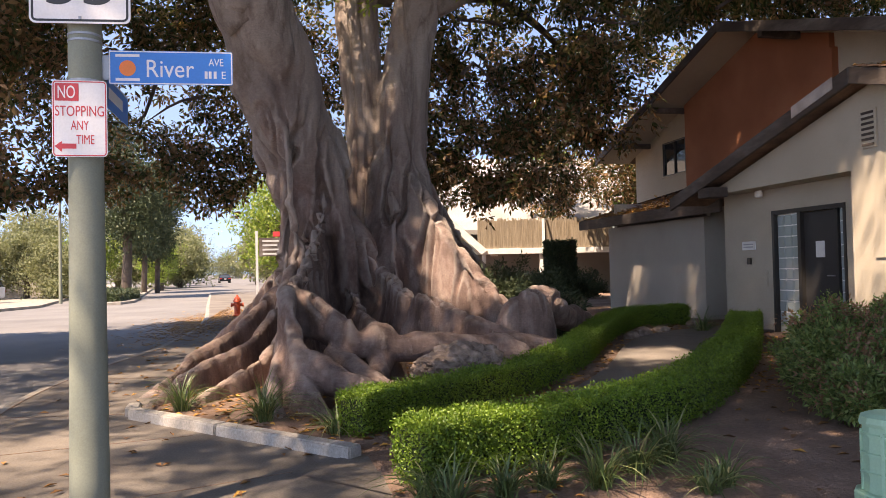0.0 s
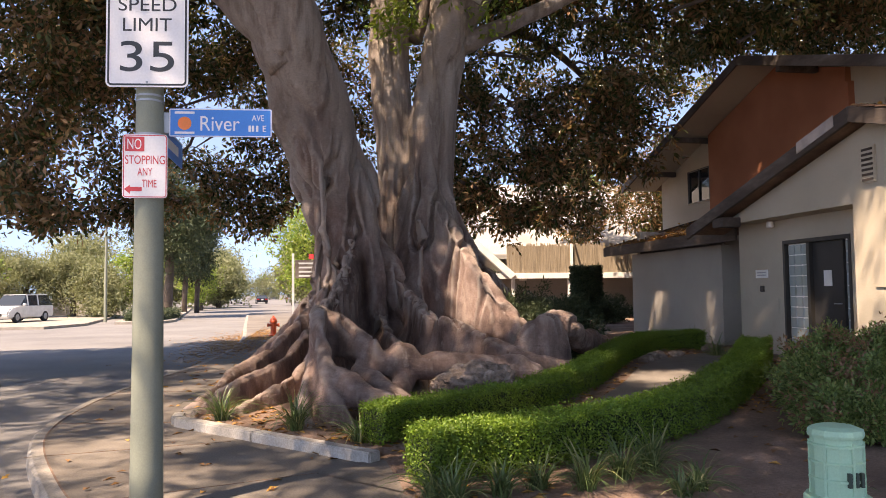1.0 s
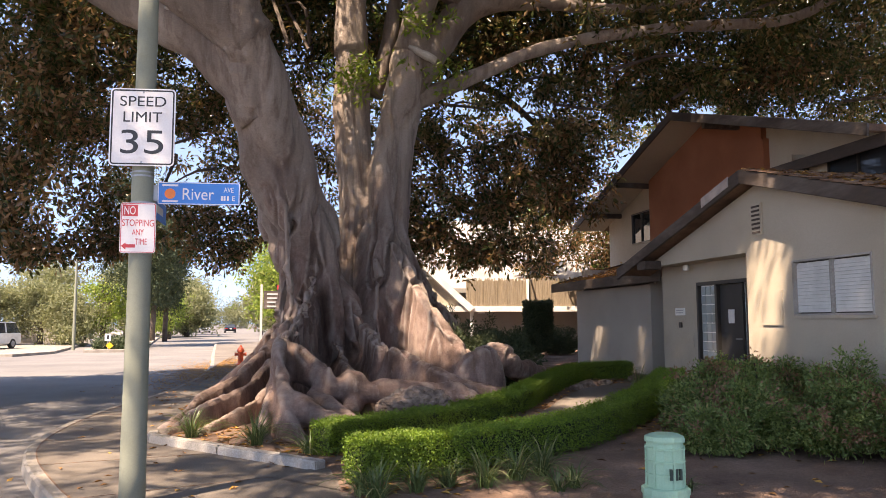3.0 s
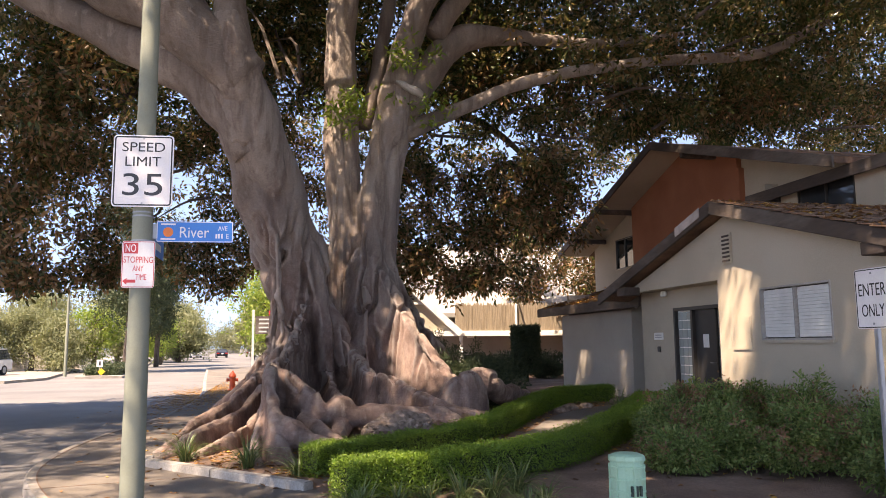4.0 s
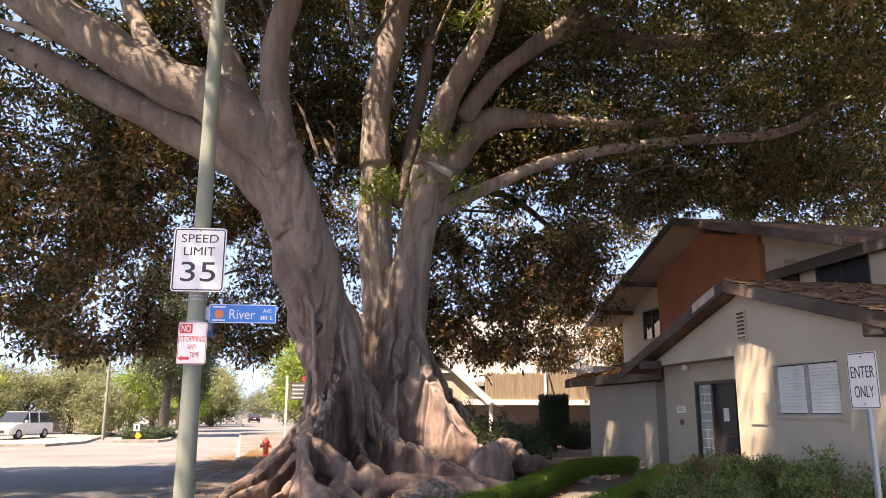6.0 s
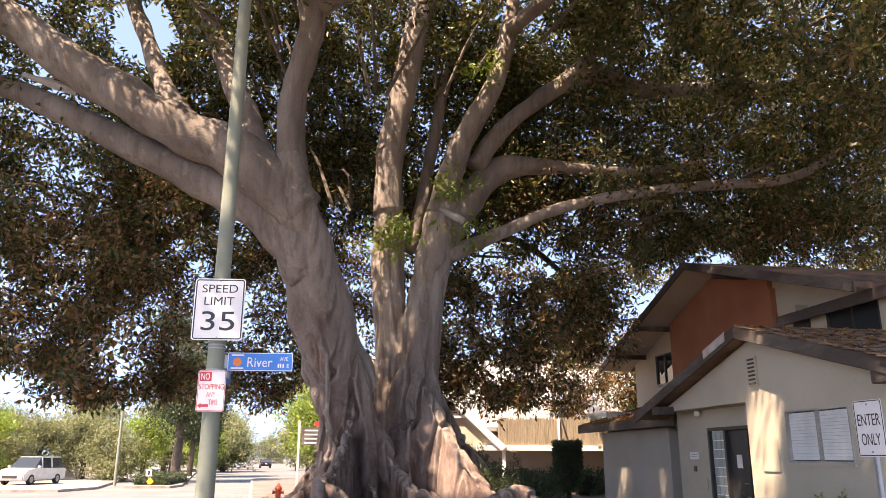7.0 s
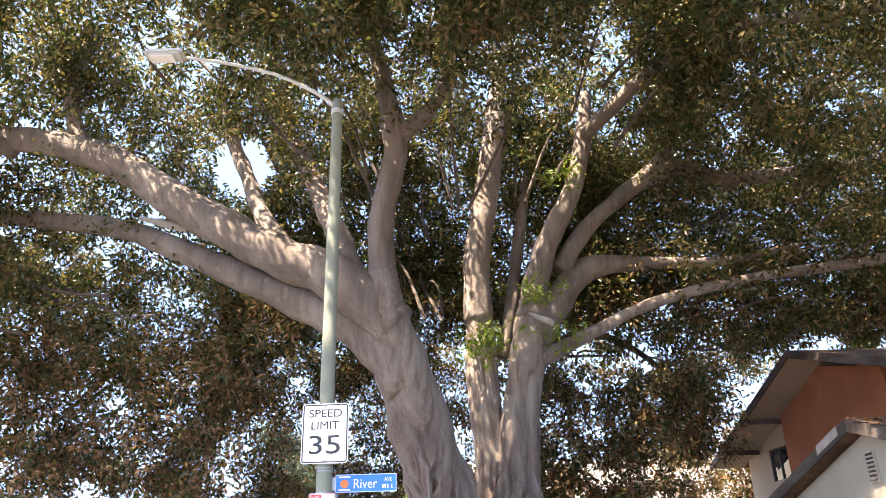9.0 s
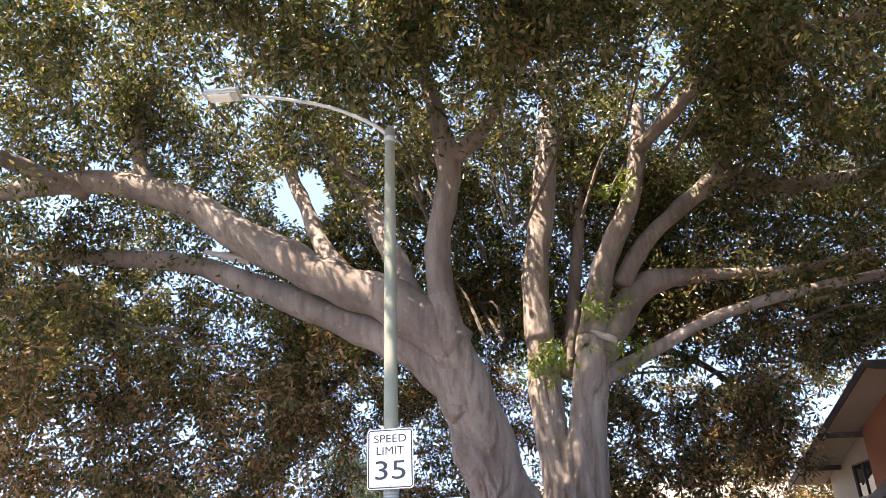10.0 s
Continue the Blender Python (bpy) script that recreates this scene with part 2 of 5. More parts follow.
def box(bm, x0, x1, y0, y1, z0, z1, bevel=0.0, turn=None):
    g = bmesh.ops.create_cube(bm, size=1.0)
    m = Matrix.Translation(((x0 + x1) / 2, (y0 + y1) / 2, (z0 + z1) / 2)) @ Matrix.Diagonal((abs(x1 - x0), abs(y1 - y0), abs(z1 - z0), 1))
    bmesh.ops.transform(bm, matrix=(turn @ m) if turn else m, verts=g["verts"])
    if bevel:
        es = list({e for v in g["verts"] for e in v.link_edges})
        bmesh.ops.bevel(bm, geom=es, offset=bevel, segments=2, affect="EDGES")
    return bm


def boxed(*args, **kw):
    return box(bmesh.new(), *args, **kw)


def prism(bm, pts, out):
    """A flat outline pushed along a vector."""
    a = [bm.verts.new(p) for p in pts]
    b = [bm.verts.new(Vector(p) + Vector(out)) for p in pts]
    bm.faces.new(a)
    bm.faces.new(b[::-1])
    for i in range(len(a)):
        j = (i + 1) % len(a)
        bm.faces.new((a[j], a[i], b[i], b[j]))
    return bm


def smooth_line(pts, n):
    """n points along a rounded line through pts."""
    p = [np.array(q, float) for q in pts]
    p = [2 * p[0] - p[1]] + p + [2 * p[-1] - p[-2]]
    out = []
    for k in range(n):
        u = k / (n - 1) * (len(p) - 3)
        i = min(int(u), len(p) - 4)
        f = u - i
        a, b, c, d = p[i:i + 4]
        out.append(0.5 * (2 * b + (c - a) * f + (2 * a - 5 * b + 4 * c - d) * f * f + (3 * b - a - 3 * c + d) * f ** 3))
    return out


def tube(bm, pts, radii, sides=10, steps=None, wobble=0.0, freq=1.2, caps=True):
    """A tapered round limb along a rounded line; radii go with the points."""
    steps = steps or 4 * len(pts)
    line = smooth_line([(*p, r) for p, r in zip(pts, radii)], steps)
    rings, side = [], None
    for k, q in enumerate(line):
        a, b = line[max(k - 1, 0)], line[min(k + 1, steps - 1)]
        way = Vector(b[:3] - a[:3]).normalized()
        if side is None:
            side = way.orthogonal().normalized()
        side = (side - way * side.dot(way)).normalized()
        up = way.cross(side)
        c, r = Vector(q[:3]), max(q[3], 0.004)
        ring = []
        for s in range(sides):
            w = 2 * math.pi * s / sides
            d = side * math.cos(w) + up * math.sin(w)
            k2 = 1 + wobble * noise.noise((c + d * r) * freq) if wobble else 1
            ring.append(bm.verts.new(c + d * r * k2))
        rings.append(ring)
    for a, b in zip(rings, rings[1:]):
        for s in range(sides):
            t = (s + 1) % sides
            bm.faces.new((a[s], a[t], b[t], b[s]))
    if caps:
        bm.faces.new(rings[0][::-1])
        bm.faces.new(rings[-1])
    return bm


def tubed(*args, **kw):
    return tube(bmesh.new(), *args, **kw)


def lathe(bm, profile, sides=20, at=(0, 0, 0)):
    """A turned shape from (radius, height) pairs."""
    rings = [[bm.verts.new((at[0] + r * math.cos(2 * math.pi * s / sides), at[1] + r * math.sin(2 * math.pi * s / sides), at[2] + z)) for s in range(sides)] for r, z in profile]
    for a, b in zip(rings, rings[1:]):
        for s in range(sides):
            t = (s + 1) % sides
            bm.faces.new((a[s], a[t], b[t], b[s]))
    bm.faces.new(rings[0][::-1])
    bm.faces.new(rings[-1])
    return bm


def leaves(name, centres, per, length, width, mat, parent=None, spread=0.25, lift=0.0, seed=1, label="", out_from=None, droop=0.35, flat=False):
    """Sprigs of folded leaf blades round the centres, as one mesh."""
    rng = np.random.default_rng(seed)
    c = np.repeat(np.asarray(centres, float), per, axis=0)
    n = len(c)
    d = rng.normal(size=(n, 3))
    if out_from is not None:
        o = c - np.asarray(out_from, float)
        d += 0.9 * o / (np.linalg.norm(o, axis=1, keepdims=True) + 1e-6)
    d[:, 2] += lift - droop
    if flat:
        d[:, 2] = 0.1 * rng.random(n)
    d /= np.linalg.norm(d, axis=1, keepdims=True)
    base = c + d * (rng.random((n, 1)) * spread)
    s = np.cross(d, rng.normal(size=(n, 3)))
    s /= np.linalg.norm(s, axis=1, keepdims=True) + 1e-9
    if flat:
        s = np.cross(d, np.array([0, 0, 1.0]) + rng.normal(0, 0.2, (n, 3)))
        s /= np.linalg.norm(s, axis=1, keepdims=True)
    up = np.cross(s, d)
    ln = length * rng.uniform(0.65, 1.25, (n, 1))
    wd = width * rng.uniform(0.75, 1.25, (n, 1))
    v = np.stack([base, base + d * ln * 0.5 + s * wd * 0.5 + up * wd * 0.18, base + d * ln - up * ln * 0.12, base + d * ln * 0.5 - s * wd * 0.5 + up * wd * 0.18], axis=1).reshape(-1, 3)
    i = np.arange(n)[:, None] * 4
    f = np.concatenate([i + np.array([[0, 1, 2]]), i + np.array([[0, 2, 3]])], axis=1).reshape(-1)
    me = bpy.data.meshes.new(name)
    me.vertices.add(len(v))
    me.vertices.foreach_set("co", v.reshape(-1))
    me.loops.add(len(f))
    me.loops.foreach_set("vertex_index", f)
    me.polygons.add(len(f) // 3)
    me.polygons.foreach_set("loop_start", np.arange(0, len(f), 3))
    me.update(calc_edges=True)
    me.materials.append(mat)
    ob = new(name, me)
    ob.parent = parent
    if label:
        tagged(ob, label)
    return ob


def lettering(text, width, height, mat, parent, place, name="lettering", lean=0.0):
    """Words of a given width and height, standing on the sign's face (sign faces -y of its own frame)."""
    cu = bpy.data.curves.new(name, "FONT")
    cu.body, cu.size, cu.extrude, cu.offset = text, 1.0, 0.002, lean
    tmp = bpy.data.objects.new(name, cu)
    me = bpy.data.meshes.new_from_object(tmp)
    bpy.data.objects.remove(tmp)
    co = np.empty(len(me.vertices) * 3)
    me.vertices.foreach_get("co", co)
    co = co.reshape(-1, 3)
    lo, hi = co.min(0), co.max(0)
    x = (co[:, 0] - (lo[0] + hi[0]) / 2) / (hi[0] - lo[0]) * width
    z = (co[:, 1] - (lo[1] + hi[1]) / 2) / (hi[1] - lo[1]) * height
    out = np.stack([place[0] + x, place[1] - co[:, 2], place[2] + z], axis=1)
    me.vertices.foreach_set("co", out.reshape(-1))
    me.materials.clear()
    me.materials.append(mat)
    ob = new(name, me)
    ob.parent = parent
    return ob


def sheet(w, h, r, thick, y=0.0, cx=0.0, cz=0.0):
    """A sign plate with rounded corners, its face at y, towards -y."""
    pts = []
    for sx, sz, a0 in ((1, -1, -90), (1, 1, 0), (-1, 1, 90), (-1, -1, 180)):
        for k in range(5):
            a = radians(a0 + k * 22.5)
            pts.append((cx + sx * (w / 2 - r) + r * math.cos(a), y, cz + sz * (h / 2 - r) + r * math.sin(a)))
    return prism(bmesh.new(), pts, (0, thick, 0))


def rim(w, h, r, line, y):
    """A printed border line round a sign."""
    bm = bmesh.new()
    loops = []
    for inset in (0, line):
        for yy in (y, y - 0.002):
            loop = []
            for sx, sz, a0 in ((1, -1, -90), (1, 1, 0), (-1, 1, 90), (-1, -1, 180)):
                for k in range(5):
                    a = radians(a0 + k * 22.5)
                    rr = max(r - inset, 0.004)
                    loop.append(bm.verts.new((sx * (w / 2 - inset - rr) + rr * math.cos(a), yy, sz * (h / 2 - inset - rr) + rr * math.sin(a))))
            loops.append(loop)
    for a, b in ((0, 1), (1, 3), (3, 2), (2, 0)):
        for i in range(20):
            j = (i + 1) % 20
            bm.faces.new((loops[a][i], loops[a][j], loops[b][j], loops[b][i]))
    return bm


def wall_x(bm, x0, x1, y0, y1, z0, z1, holes=()):
    """A wall between x0 and x1 along y, with openings (y0, y1, z0, z1) through it."""
    ys = sorted({y0, y1, *[v for h in holes for v in h[:2]]})
    zs = sorted({z0, z1, *[v for h in holes for v in h[2:]]})
    for a, b in zip(ys, ys[1:]):
        for c, d in zip(zs, zs[1:]):
            my, mz = (a + b) / 2, (c + d) / 2
            if not any(h[0] < my < h[1] and h[2] < mz < h[3] for h in holes):
                box(bm, x0, x1, a, b, c, d)
    bmesh.ops.remove_doubles(bm, verts=bm.verts, dist=1e-5)
    bm.verts.index_update()
    seen = {}
    for f in bm.faces:
        seen.setdefault(tuple(sorted(v.index for v in f.verts)), []).append(f)
    bmesh.ops.delete(bm, geom=[f for fs in seen.values() if len(fs) > 1 for f in fs], context="FACES_ONLY")
    return bm


# ---- ground ----
def rise(x, y):
    """Height of the planted bank above the pavement: it climbs towards the house."""
    u = min(max((x + 0.6 * (y - 6.0) - 1.0) / 11.0, 0.0), 1.0)
    return 0.06 + 0.28 * u ** 2.8


bm = bmesh.new()
rings = [[(-260 + 520 * i / 26, -140 + 740 * j / 37) for i in range(27)] for j in range(38)]
grid = [[bm.verts.new((x, y, -0.15)) for x, y in row] for row in rings]
for r0, r1 in zip(grid, grid[1:]):
    for i in range(26):
        bm.faces.new((r0[i], r0[i + 1], r1[i + 1], r1[i]))
tagged(part("ground", bm, ASPHALT), "worn grey asphalt road reaching into the distance", "road", kind="structure")

KERB_LINE = smooth_line([(-5.5, 62), (-3.6, 40), (-2.4, 26), (-2.45, 18), (-3.05, 13.5), (-3.2, 10.7), (-2.95, 8.4), (-2.1, 6.1), (-1.25, 4.5), (0.1, 3.0), (1.8, 2.1), (4.5, 1.6), (16, 1.3), (40, 1.2)], 90)


def offset_line(line, d):
    out = []
    for k, p in enumerate(line):
        w = Vector(line[min(k + 1, len(line) - 1)] - line[max(k - 1, 0)]).normalized()
        out.append(Vector((p[0], p[1])) + Vector((-w.y, w.x)) * d)
    return out


# pavement: one slab inside the kerb
inner = offset_line(KERB_LINE, 0.15)
bm = bmesh.new()
ring = [(p.x, p.y, -0.3) for p in inner] + [(40, 64, -0.3), (-5.3, 64, -0.3)]
prism(bm, ring, (0, 0, 0.3))
bmesh.ops.triangulate(bm, faces=[f for f in bm.faces if len(f.verts) > 4])
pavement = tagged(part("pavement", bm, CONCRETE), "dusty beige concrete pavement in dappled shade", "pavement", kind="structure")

# kerb stones along the road
kerb = thing("kerb", (0, 0, 0), "pale concrete kerb curving round the corner", "kerb", kind="structure")
outer = offset_line(KERB_LINE, 0.0)
foot = offset_line(KERB_LINE, -0.03)
for k in range(0, 89):
    bm = bmesh.new()
    a, b = k, k + 1
    prof = lambda i: [(foot[i].x, foot[i].y, -0.3), (outer[i].x, outer[i].y, -0.02), (outer[i].x * 0.8 + inner[i].x * 0.2, outer[i].y * 0.8 + inner[i].y * 0.2, 0.004), (inner[i].x, inner[i].y, 0.004), (inner[i].x, inner[i].y, -0.3)]
    pa, pb = [bm.verts.new(p) for p in prof(a)], [bm.verts.new(p) for p in prof(b)]
    for i in range(5):
        j = (i + 1) % 5
        bm.faces.new((pa[i], pa[j], pb[j], pb[i]))
    bm.faces.new(pa)
    bm.faces.new(pb[::-1])
    part("kerb_stone", bm, ROAD_KERB, kerb)

# joints sawn into the pavement
for a, b in (((0.92, 6.15), (1.9, 4.1)), ((-1.2, 9.0), (-3.05, 9.3)), ((-1.5, 12.2), (-3.05, 12.4)), ((-1.6, 15.6), (-2.8, 15.8)), ((0.9, 6.1), (-1.7, 5.2)), ((-0.6, 7.6), (-2.6, 7.2))):
    w = (Vector(b) - Vector(a))
    bm = bmesh.new()
    s = Vector((-w.y, w.x)).normalized() * 0.006
    prism(bm, [(a[0] - s.x, a[1] - s.y, 0.001), (b[0] - s.x, b[1] - s.y, 0.001), (b[0] + s.x, b[1] + s.y, 0.001), (a[0] + s.x, a[1] + s.y, 0.001)], (0, 0, 0.003))
    part("joint", bm, SOIL, pavement)

# open joint between kerb and slab
bm = bmesh.new()
for k in range(24, 70):
    a, b = inner[k], inner[k + 1]
    w = (b - a).normalized() * 0.009
    sx, sy = -w.y, w.x
    prism(bm, [(a.x - sx, a.y - sy, 0.002), (b.x - sx, b.y - sy, 0.002), (b.x + sx, b.y + sy, 0.002), (a.x + sx, a.y + sy, 0.002)], (0, 0, 0.004))
part("joint", bm, SOIL, pavement)

# planted bank
BANK = [(0.9, 6.3), (-1.3, 8.8), (-1.5, 12), (-1.45, 17), (-1.3, 24), (-1.0, 34), (9.5, 34), (20, 34), (20, 2.6), (9, 2.5), (4.5, 2.7), (2.4, 3.3), (1.35, 4.3), (1.0, 5.0)]


def inside(x, y, poly):
    hit = False
    for (ax, ay), (bx, by) in zip(poly, poly[1:] + poly[:1]):
        if (ay > y) != (by > y) and x < (bx - ax) * (y - ay) / (by - ay) + ax:
            hit = not hit
    return hit


def edge_distance(x, y, poly):
    best = 9.0
    for (ax, ay), (bx, by) in zip(poly, poly[1:] + poly[:1]):
        vx, vy = bx - ax, by - ay
        u = min(max(((x - ax) * vx + (y - ay) * vy) / (vx * vx + vy * vy), 0), 1)
        best = min(best, math.hypot(x - ax - u * vx, y - ay - u * vy))
    return best


PATH_LINE = smooth_line([(0.75, 5.4), (1.3, 5.85), (2.2, 6.35), (3.2, 7.0), (4.3, 8.1), (5.5, 9.7), (6.5, 11.3), (7.5, 12.2), (9.3, 12.3)], 40)
PATH_XY = np.array([(p[0], p[1]) for p in PATH_LINE])


def soil_height(x, y):
    """The bank's surface; below the pavement outside it."""
    d = edge_distance(x, y, BANK)
    if not inside(x, y, BANK):
        return -0.12
    z = -0.03 + (rise(x, y) + 0.03) * min(d / 0.12, 1.0) + 0.03 * noise.noise((x * 1.6, y * 1.6, 0)) + 0.012 * noise.noise((x * 6, y * 6, 3))
    off = np.hypot(PATH_XY[:, 0] - x, PATH_XY[:, 1] - y)
    q = int(off.argmin())
    if off[q] < 0.72:
        z = min(z, rise(*PATH_XY[q]) - 0.03)   # dug out under the path
    return z


bm = bmesh.new()
xs = np.concatenate([np.arange(-1.8, 10, 0.11), np.arange(10, 20.5, 0.6)])
ys = np.concatenate([np.arange(2.4, 14, 0.11), np.arange(14, 34.5, 0.5)])
grid = [[bm.verts.new((x, y, soil_height(x, y))) for x in xs] for y in ys]
for r0, r1 in zip(grid, grid[1:]):
    for i in range(len(xs) - 1):
        bm.faces.new((r0[i], r0[i + 1], r1[i + 1], r1[i]))
tagged(part("soil_bank", bm, SOIL, smooth=True), "reddish brown bare soil of the planted bed", "soil", kind="structure")

# raised concrete edging of the tree bed
edging = thing("edging", (0, 0, 0), "low pale concrete edging round the tree bed", "edging", kind="structure")
for a, b in (((0.9, 6.2), (-0.32, 7.58)), ((-0.33, 7.6), (-1.37, 8.78)), ((-1.4, 8.86), (-1.43, 9.2))):
    w = Vector((b[0] - a[0], b[1] - a[1], 0))
    s = Vector((-w.y, w.x, 0)).normalized() * 0.08
    bm = prism(bmesh.new(), [Vector((*a, -0.1)) - s, Vector((*b, -0.1)) - s, Vector((*b, -0.1)) + s, Vector((*a, -0.1)) + s], (0, 0, 0.21))
    bmesh.ops.bevel(bm, geom=list(bm.edges), offset=0.015, segments=2, affect="EDGES")
    part("edging_stone", bm, KERB, edging)

# garden path between the hedges
bm = bmesh.new()
left, right = offset_line(PATH_LINE, 0.62), offset_line(PATH_LINE, -0.55)
last = None
for a, b in zip(left, right):
    za = max(0.012, rise((a.x + b.x) / 2, (a.y + b.y) / 2) + 0.03 if a.x > 1.6 else 0.012)
    row = [bm.verts.new((a.x, a.y, za - 0.2)), bm.verts.new((a.x, a.y, za)), bm.verts.new((b.x, b.y, za)), bm.verts.new((b.x, b.y, za - 0.2))]
    if last:
        for i in range(3):
            bm.faces.new((last[i], last[i + 1], row[i + 1], row[i]))
    last = row
tagged(part("garden_path", bm, CONCRETE, smooth=False), "curving grey concrete path leading up to the entrance door", "path", kind="structure")

# far pavement and median beyond the crossing
for name, pts, lab in (("far_pavement", [(-60, 41), (-14.2, 42.2), (-13.2, 46), (-17.5, 75), (-27, 140), (-60, 140)], "pale far pavement under a line of trees"),
                       ("median", [(-11.9, 47.2), (-9.2, 47.4), (-8.9, 50), (-17, 110), (-19, 110), (-12.4, 50)], "low median strip between the lanes")):
    bm = prism(bmesh.new(), [(x, y, -0.3) for x, y in pts], (0, 0, 0.3))
    bmesh.ops.triangulate(bm, faces=[f for f in bm.faces if len(f.verts) > 4])
    tagged(part(name, bm, ROAD_KERB), lab, "pavement", kind="structure")

# ---- the house ----
house = thing("house", (10, 12, 0.3), "two-storey beige stucco house with rust-coloured panel and brown shingle roofs", "house")
house.location = (0, 0, 0)


def roof_slope(y_ridge, z_ridge, y_eave, z_eave, x0, x1, thick, name="roof"):
    bm = prism(bmesh.new(), [(x0, y_ridge, z_ridge), (x0, y_eave, z_eave), (x0, y_eave, z_eave - thick), (x0, y_ridge, z_ridge - thick)], (x1 - x0, 0, 0))
    return part(name, bm, SHINGLE, house, "brown shingles with dead leaves")


def barge(y0, z0, y1, z1, x, high=0.22, thick=0.06):
    bm = prism(bmesh.new(), [(x, y0, z0 + 0.02), (x, y1, z1 + 0.02), (x, y1, z1 - high), (x, y0, z0 - high)], (-thick, 0, 0))
    bmesh.ops.bevel(bm, geom=list(bm.edges), offset=0.01, segments=1, affect="EDGES")
    return part("barge_board", bm, DARK_WOOD, house, "dark weathered barge board")


# front wing: bay wall, gable face over the entry, door wall set back
WIN = (6.22, 7.93, 1.78, 2.66)
bm = wall_x(bmesh.new(), 8.445, 8.62, 4.3, 9.19, -0.1, 2.98, [WIN])
part("wall", bm, STUCCO, house)
bm = prism(bmesh.new(), [(8.445, 4.3, 2.98), (8.445, 9.19, 2.98), (8.445, 9.19, 2.9), (8.445, 12.7, 2.9), (8.445, 12.7, 3.0), (8.445, 8.7, 4.1), (8.445, 4.3, 2.99)], (0.17, 0, 0))
part("gable_wall", bm, STUCCO, house)
DOOR = (9.9, 11.7, 0.2, 2.5)
bm = wall_x(bmesh.new(), 8.92, 9.1, 9.19, 13.2, -0.1, 3.0, [DOOR])
part("wall", bm, STUCCO, house)
part("wall", boxed(8.62, 8.92, 9.0, 9.188, -0.1, 2.9), STUCCO, house)
part("entry_ceiling", boxed(8.62, 8.92, 9.19, 12.7, 2.9, 2.98), STUCCO, house)
part("wall", boxed(9.1, 12.7, 13.02, 13.2, -0.1, 3.2), STUCCO, house)
part("wall", boxed(8.62, 12.7, 4.3, 4.48, -0.1, 3.0), STUCCO, house)
roof_slope(8.7, 4.28, 13.75, 2.90, 8.1, 12.9, 0.14)
roof_slope(8.7, 4.28, 3.55, 2.86, 8.1, 12.9, 0.14)
barge(8.7, 4.27, 13.75, 2.89, 8.1)
barge(8.7, 4.27, 3.55, 2.85, 8.1)
part("flashing", prism(bmesh.new(), [(8.035, 9.0, 4.22), (8.035, 9.9, 3.975), (8.035, 9.9, 3.80), (8.035, 9.0, 4.045)], (-0.012, 0, 0)), FLASHING, house, "pale worn patch of flashing")
for yy, zz in ((5.05, 3.08), (12.6, 3.02)):
    part("rafter_end", boxed(8.06, 8.44, yy - 0.3, yy + 0.1, zz - 0.2, zz - 0.02, 0.01), DARK_WOOD, house)
# gable vent with slats
vent = part("vent", boxed(8.40, 8.443, 8.64, 8.92, 3.17, 3.72, 0.006), STUCCO, house)
for k in range(7):
    part("slat", boxed(8.385, 8.40, 8.67, 8.89, 3.2 + k * 0.075, 3.235 + k * 0.075), DARK_WOOD, vent)
# entrance door with glass-block sidelights
door = part("door", boxed(9.0, 9.05, 10.13, 10.97, 0.32, 2.42, 0.008), DOOR_PAINT, house, "dark painted entrance door, shut")
part("notice", boxed(8.985, 8.998, 10.47, 10.67, 1.65, 1.92), WHITE_PAINT, door, "pale paper notice")
part("door_handle", tubed([(8.99, 10.24, 1.35), (8.94, 10.24, 1.35), (8.94, 10.36, 1.35)], [0.012, 0.012, 0.012], 8), STEEL, door)
fr = bmesh.new()
for a in ((8.9, 9.06, 11.64, 11.70, 0.3, 2.5), (8.9, 9.06, 9.88, 9.93, 0.3, 2.5), (8.9, 9.06, 9.93, 11.64, 2.43, 2.5), (8.93, 9.06, 10.97, 11.05, 0.3, 2.43), (8.93, 9.06, 10.09, 10.13, 0.3, 2.43)):
    box(fr, *a)
part("door_frame", fr, FRAME_DARK, house)
for y0, y1 in ((11.05, 11.64), (9.93, 10.09)):
    n = 3 if y1 - y0 > 0.2 else 1
    for i in range(n):
        for j in range(11):
            w = (y1 - y0) / n
            part("glass_block", boxed(8.97, 9.05, y0 + i * w + 0.006, y0 + (i + 1) * w - 0.006, 0.33 + j * 0.19, 0.505 + j * 0.19, 0.012), GLASS_BLOCK, house)
    gb = bmesh.new()
    box(gb, 8.99, 9.04, y0, y1, 0.3, 2.43)
    part("mortar", gb, WHITE_PAINT, house)
plq = part("plaque", boxed(8.895, 8.918, 12.2, 12.6, 1.82, 1.98, 0.004), WHITE_PAINT, house, "small pale plaque with unreadable writing")
for zz in (1.925, 1.875):
    part("bar", boxed(8.89, 8.8945, 12.25, 12.55, zz - 0.012, zz + 0.012), PALE_GREY, plq)
part("letter_slot", boxed(8.89, 8.918, 12.34, 12.46, 1.55, 1.67, 0.006), FRAME_DARK, house)
part("pipe_cover", boxed(8.895, 8.918, 11.86, 11.93, 1.15, 1.42, 0.006), STUCCO, house)
part("entry_light", lathe(bmesh.new(), [(0.03, 0.0), (0.07, 0.02), (0.07, 0.1), (0.05, 0.13)], 14, (8.8, 11.9, 2.76)), WHITE_PAINT, house)
part("meter_panel", boxed(8.425, 8.443, 8.2, 8.75, 1.62, 2.2, 0.004), STUCCO, house)


def window(x, y0, y1, z0, z1, glass, blinds=False, panes=2):
    """A window facing -x: frame, mullion, panes, sill."""
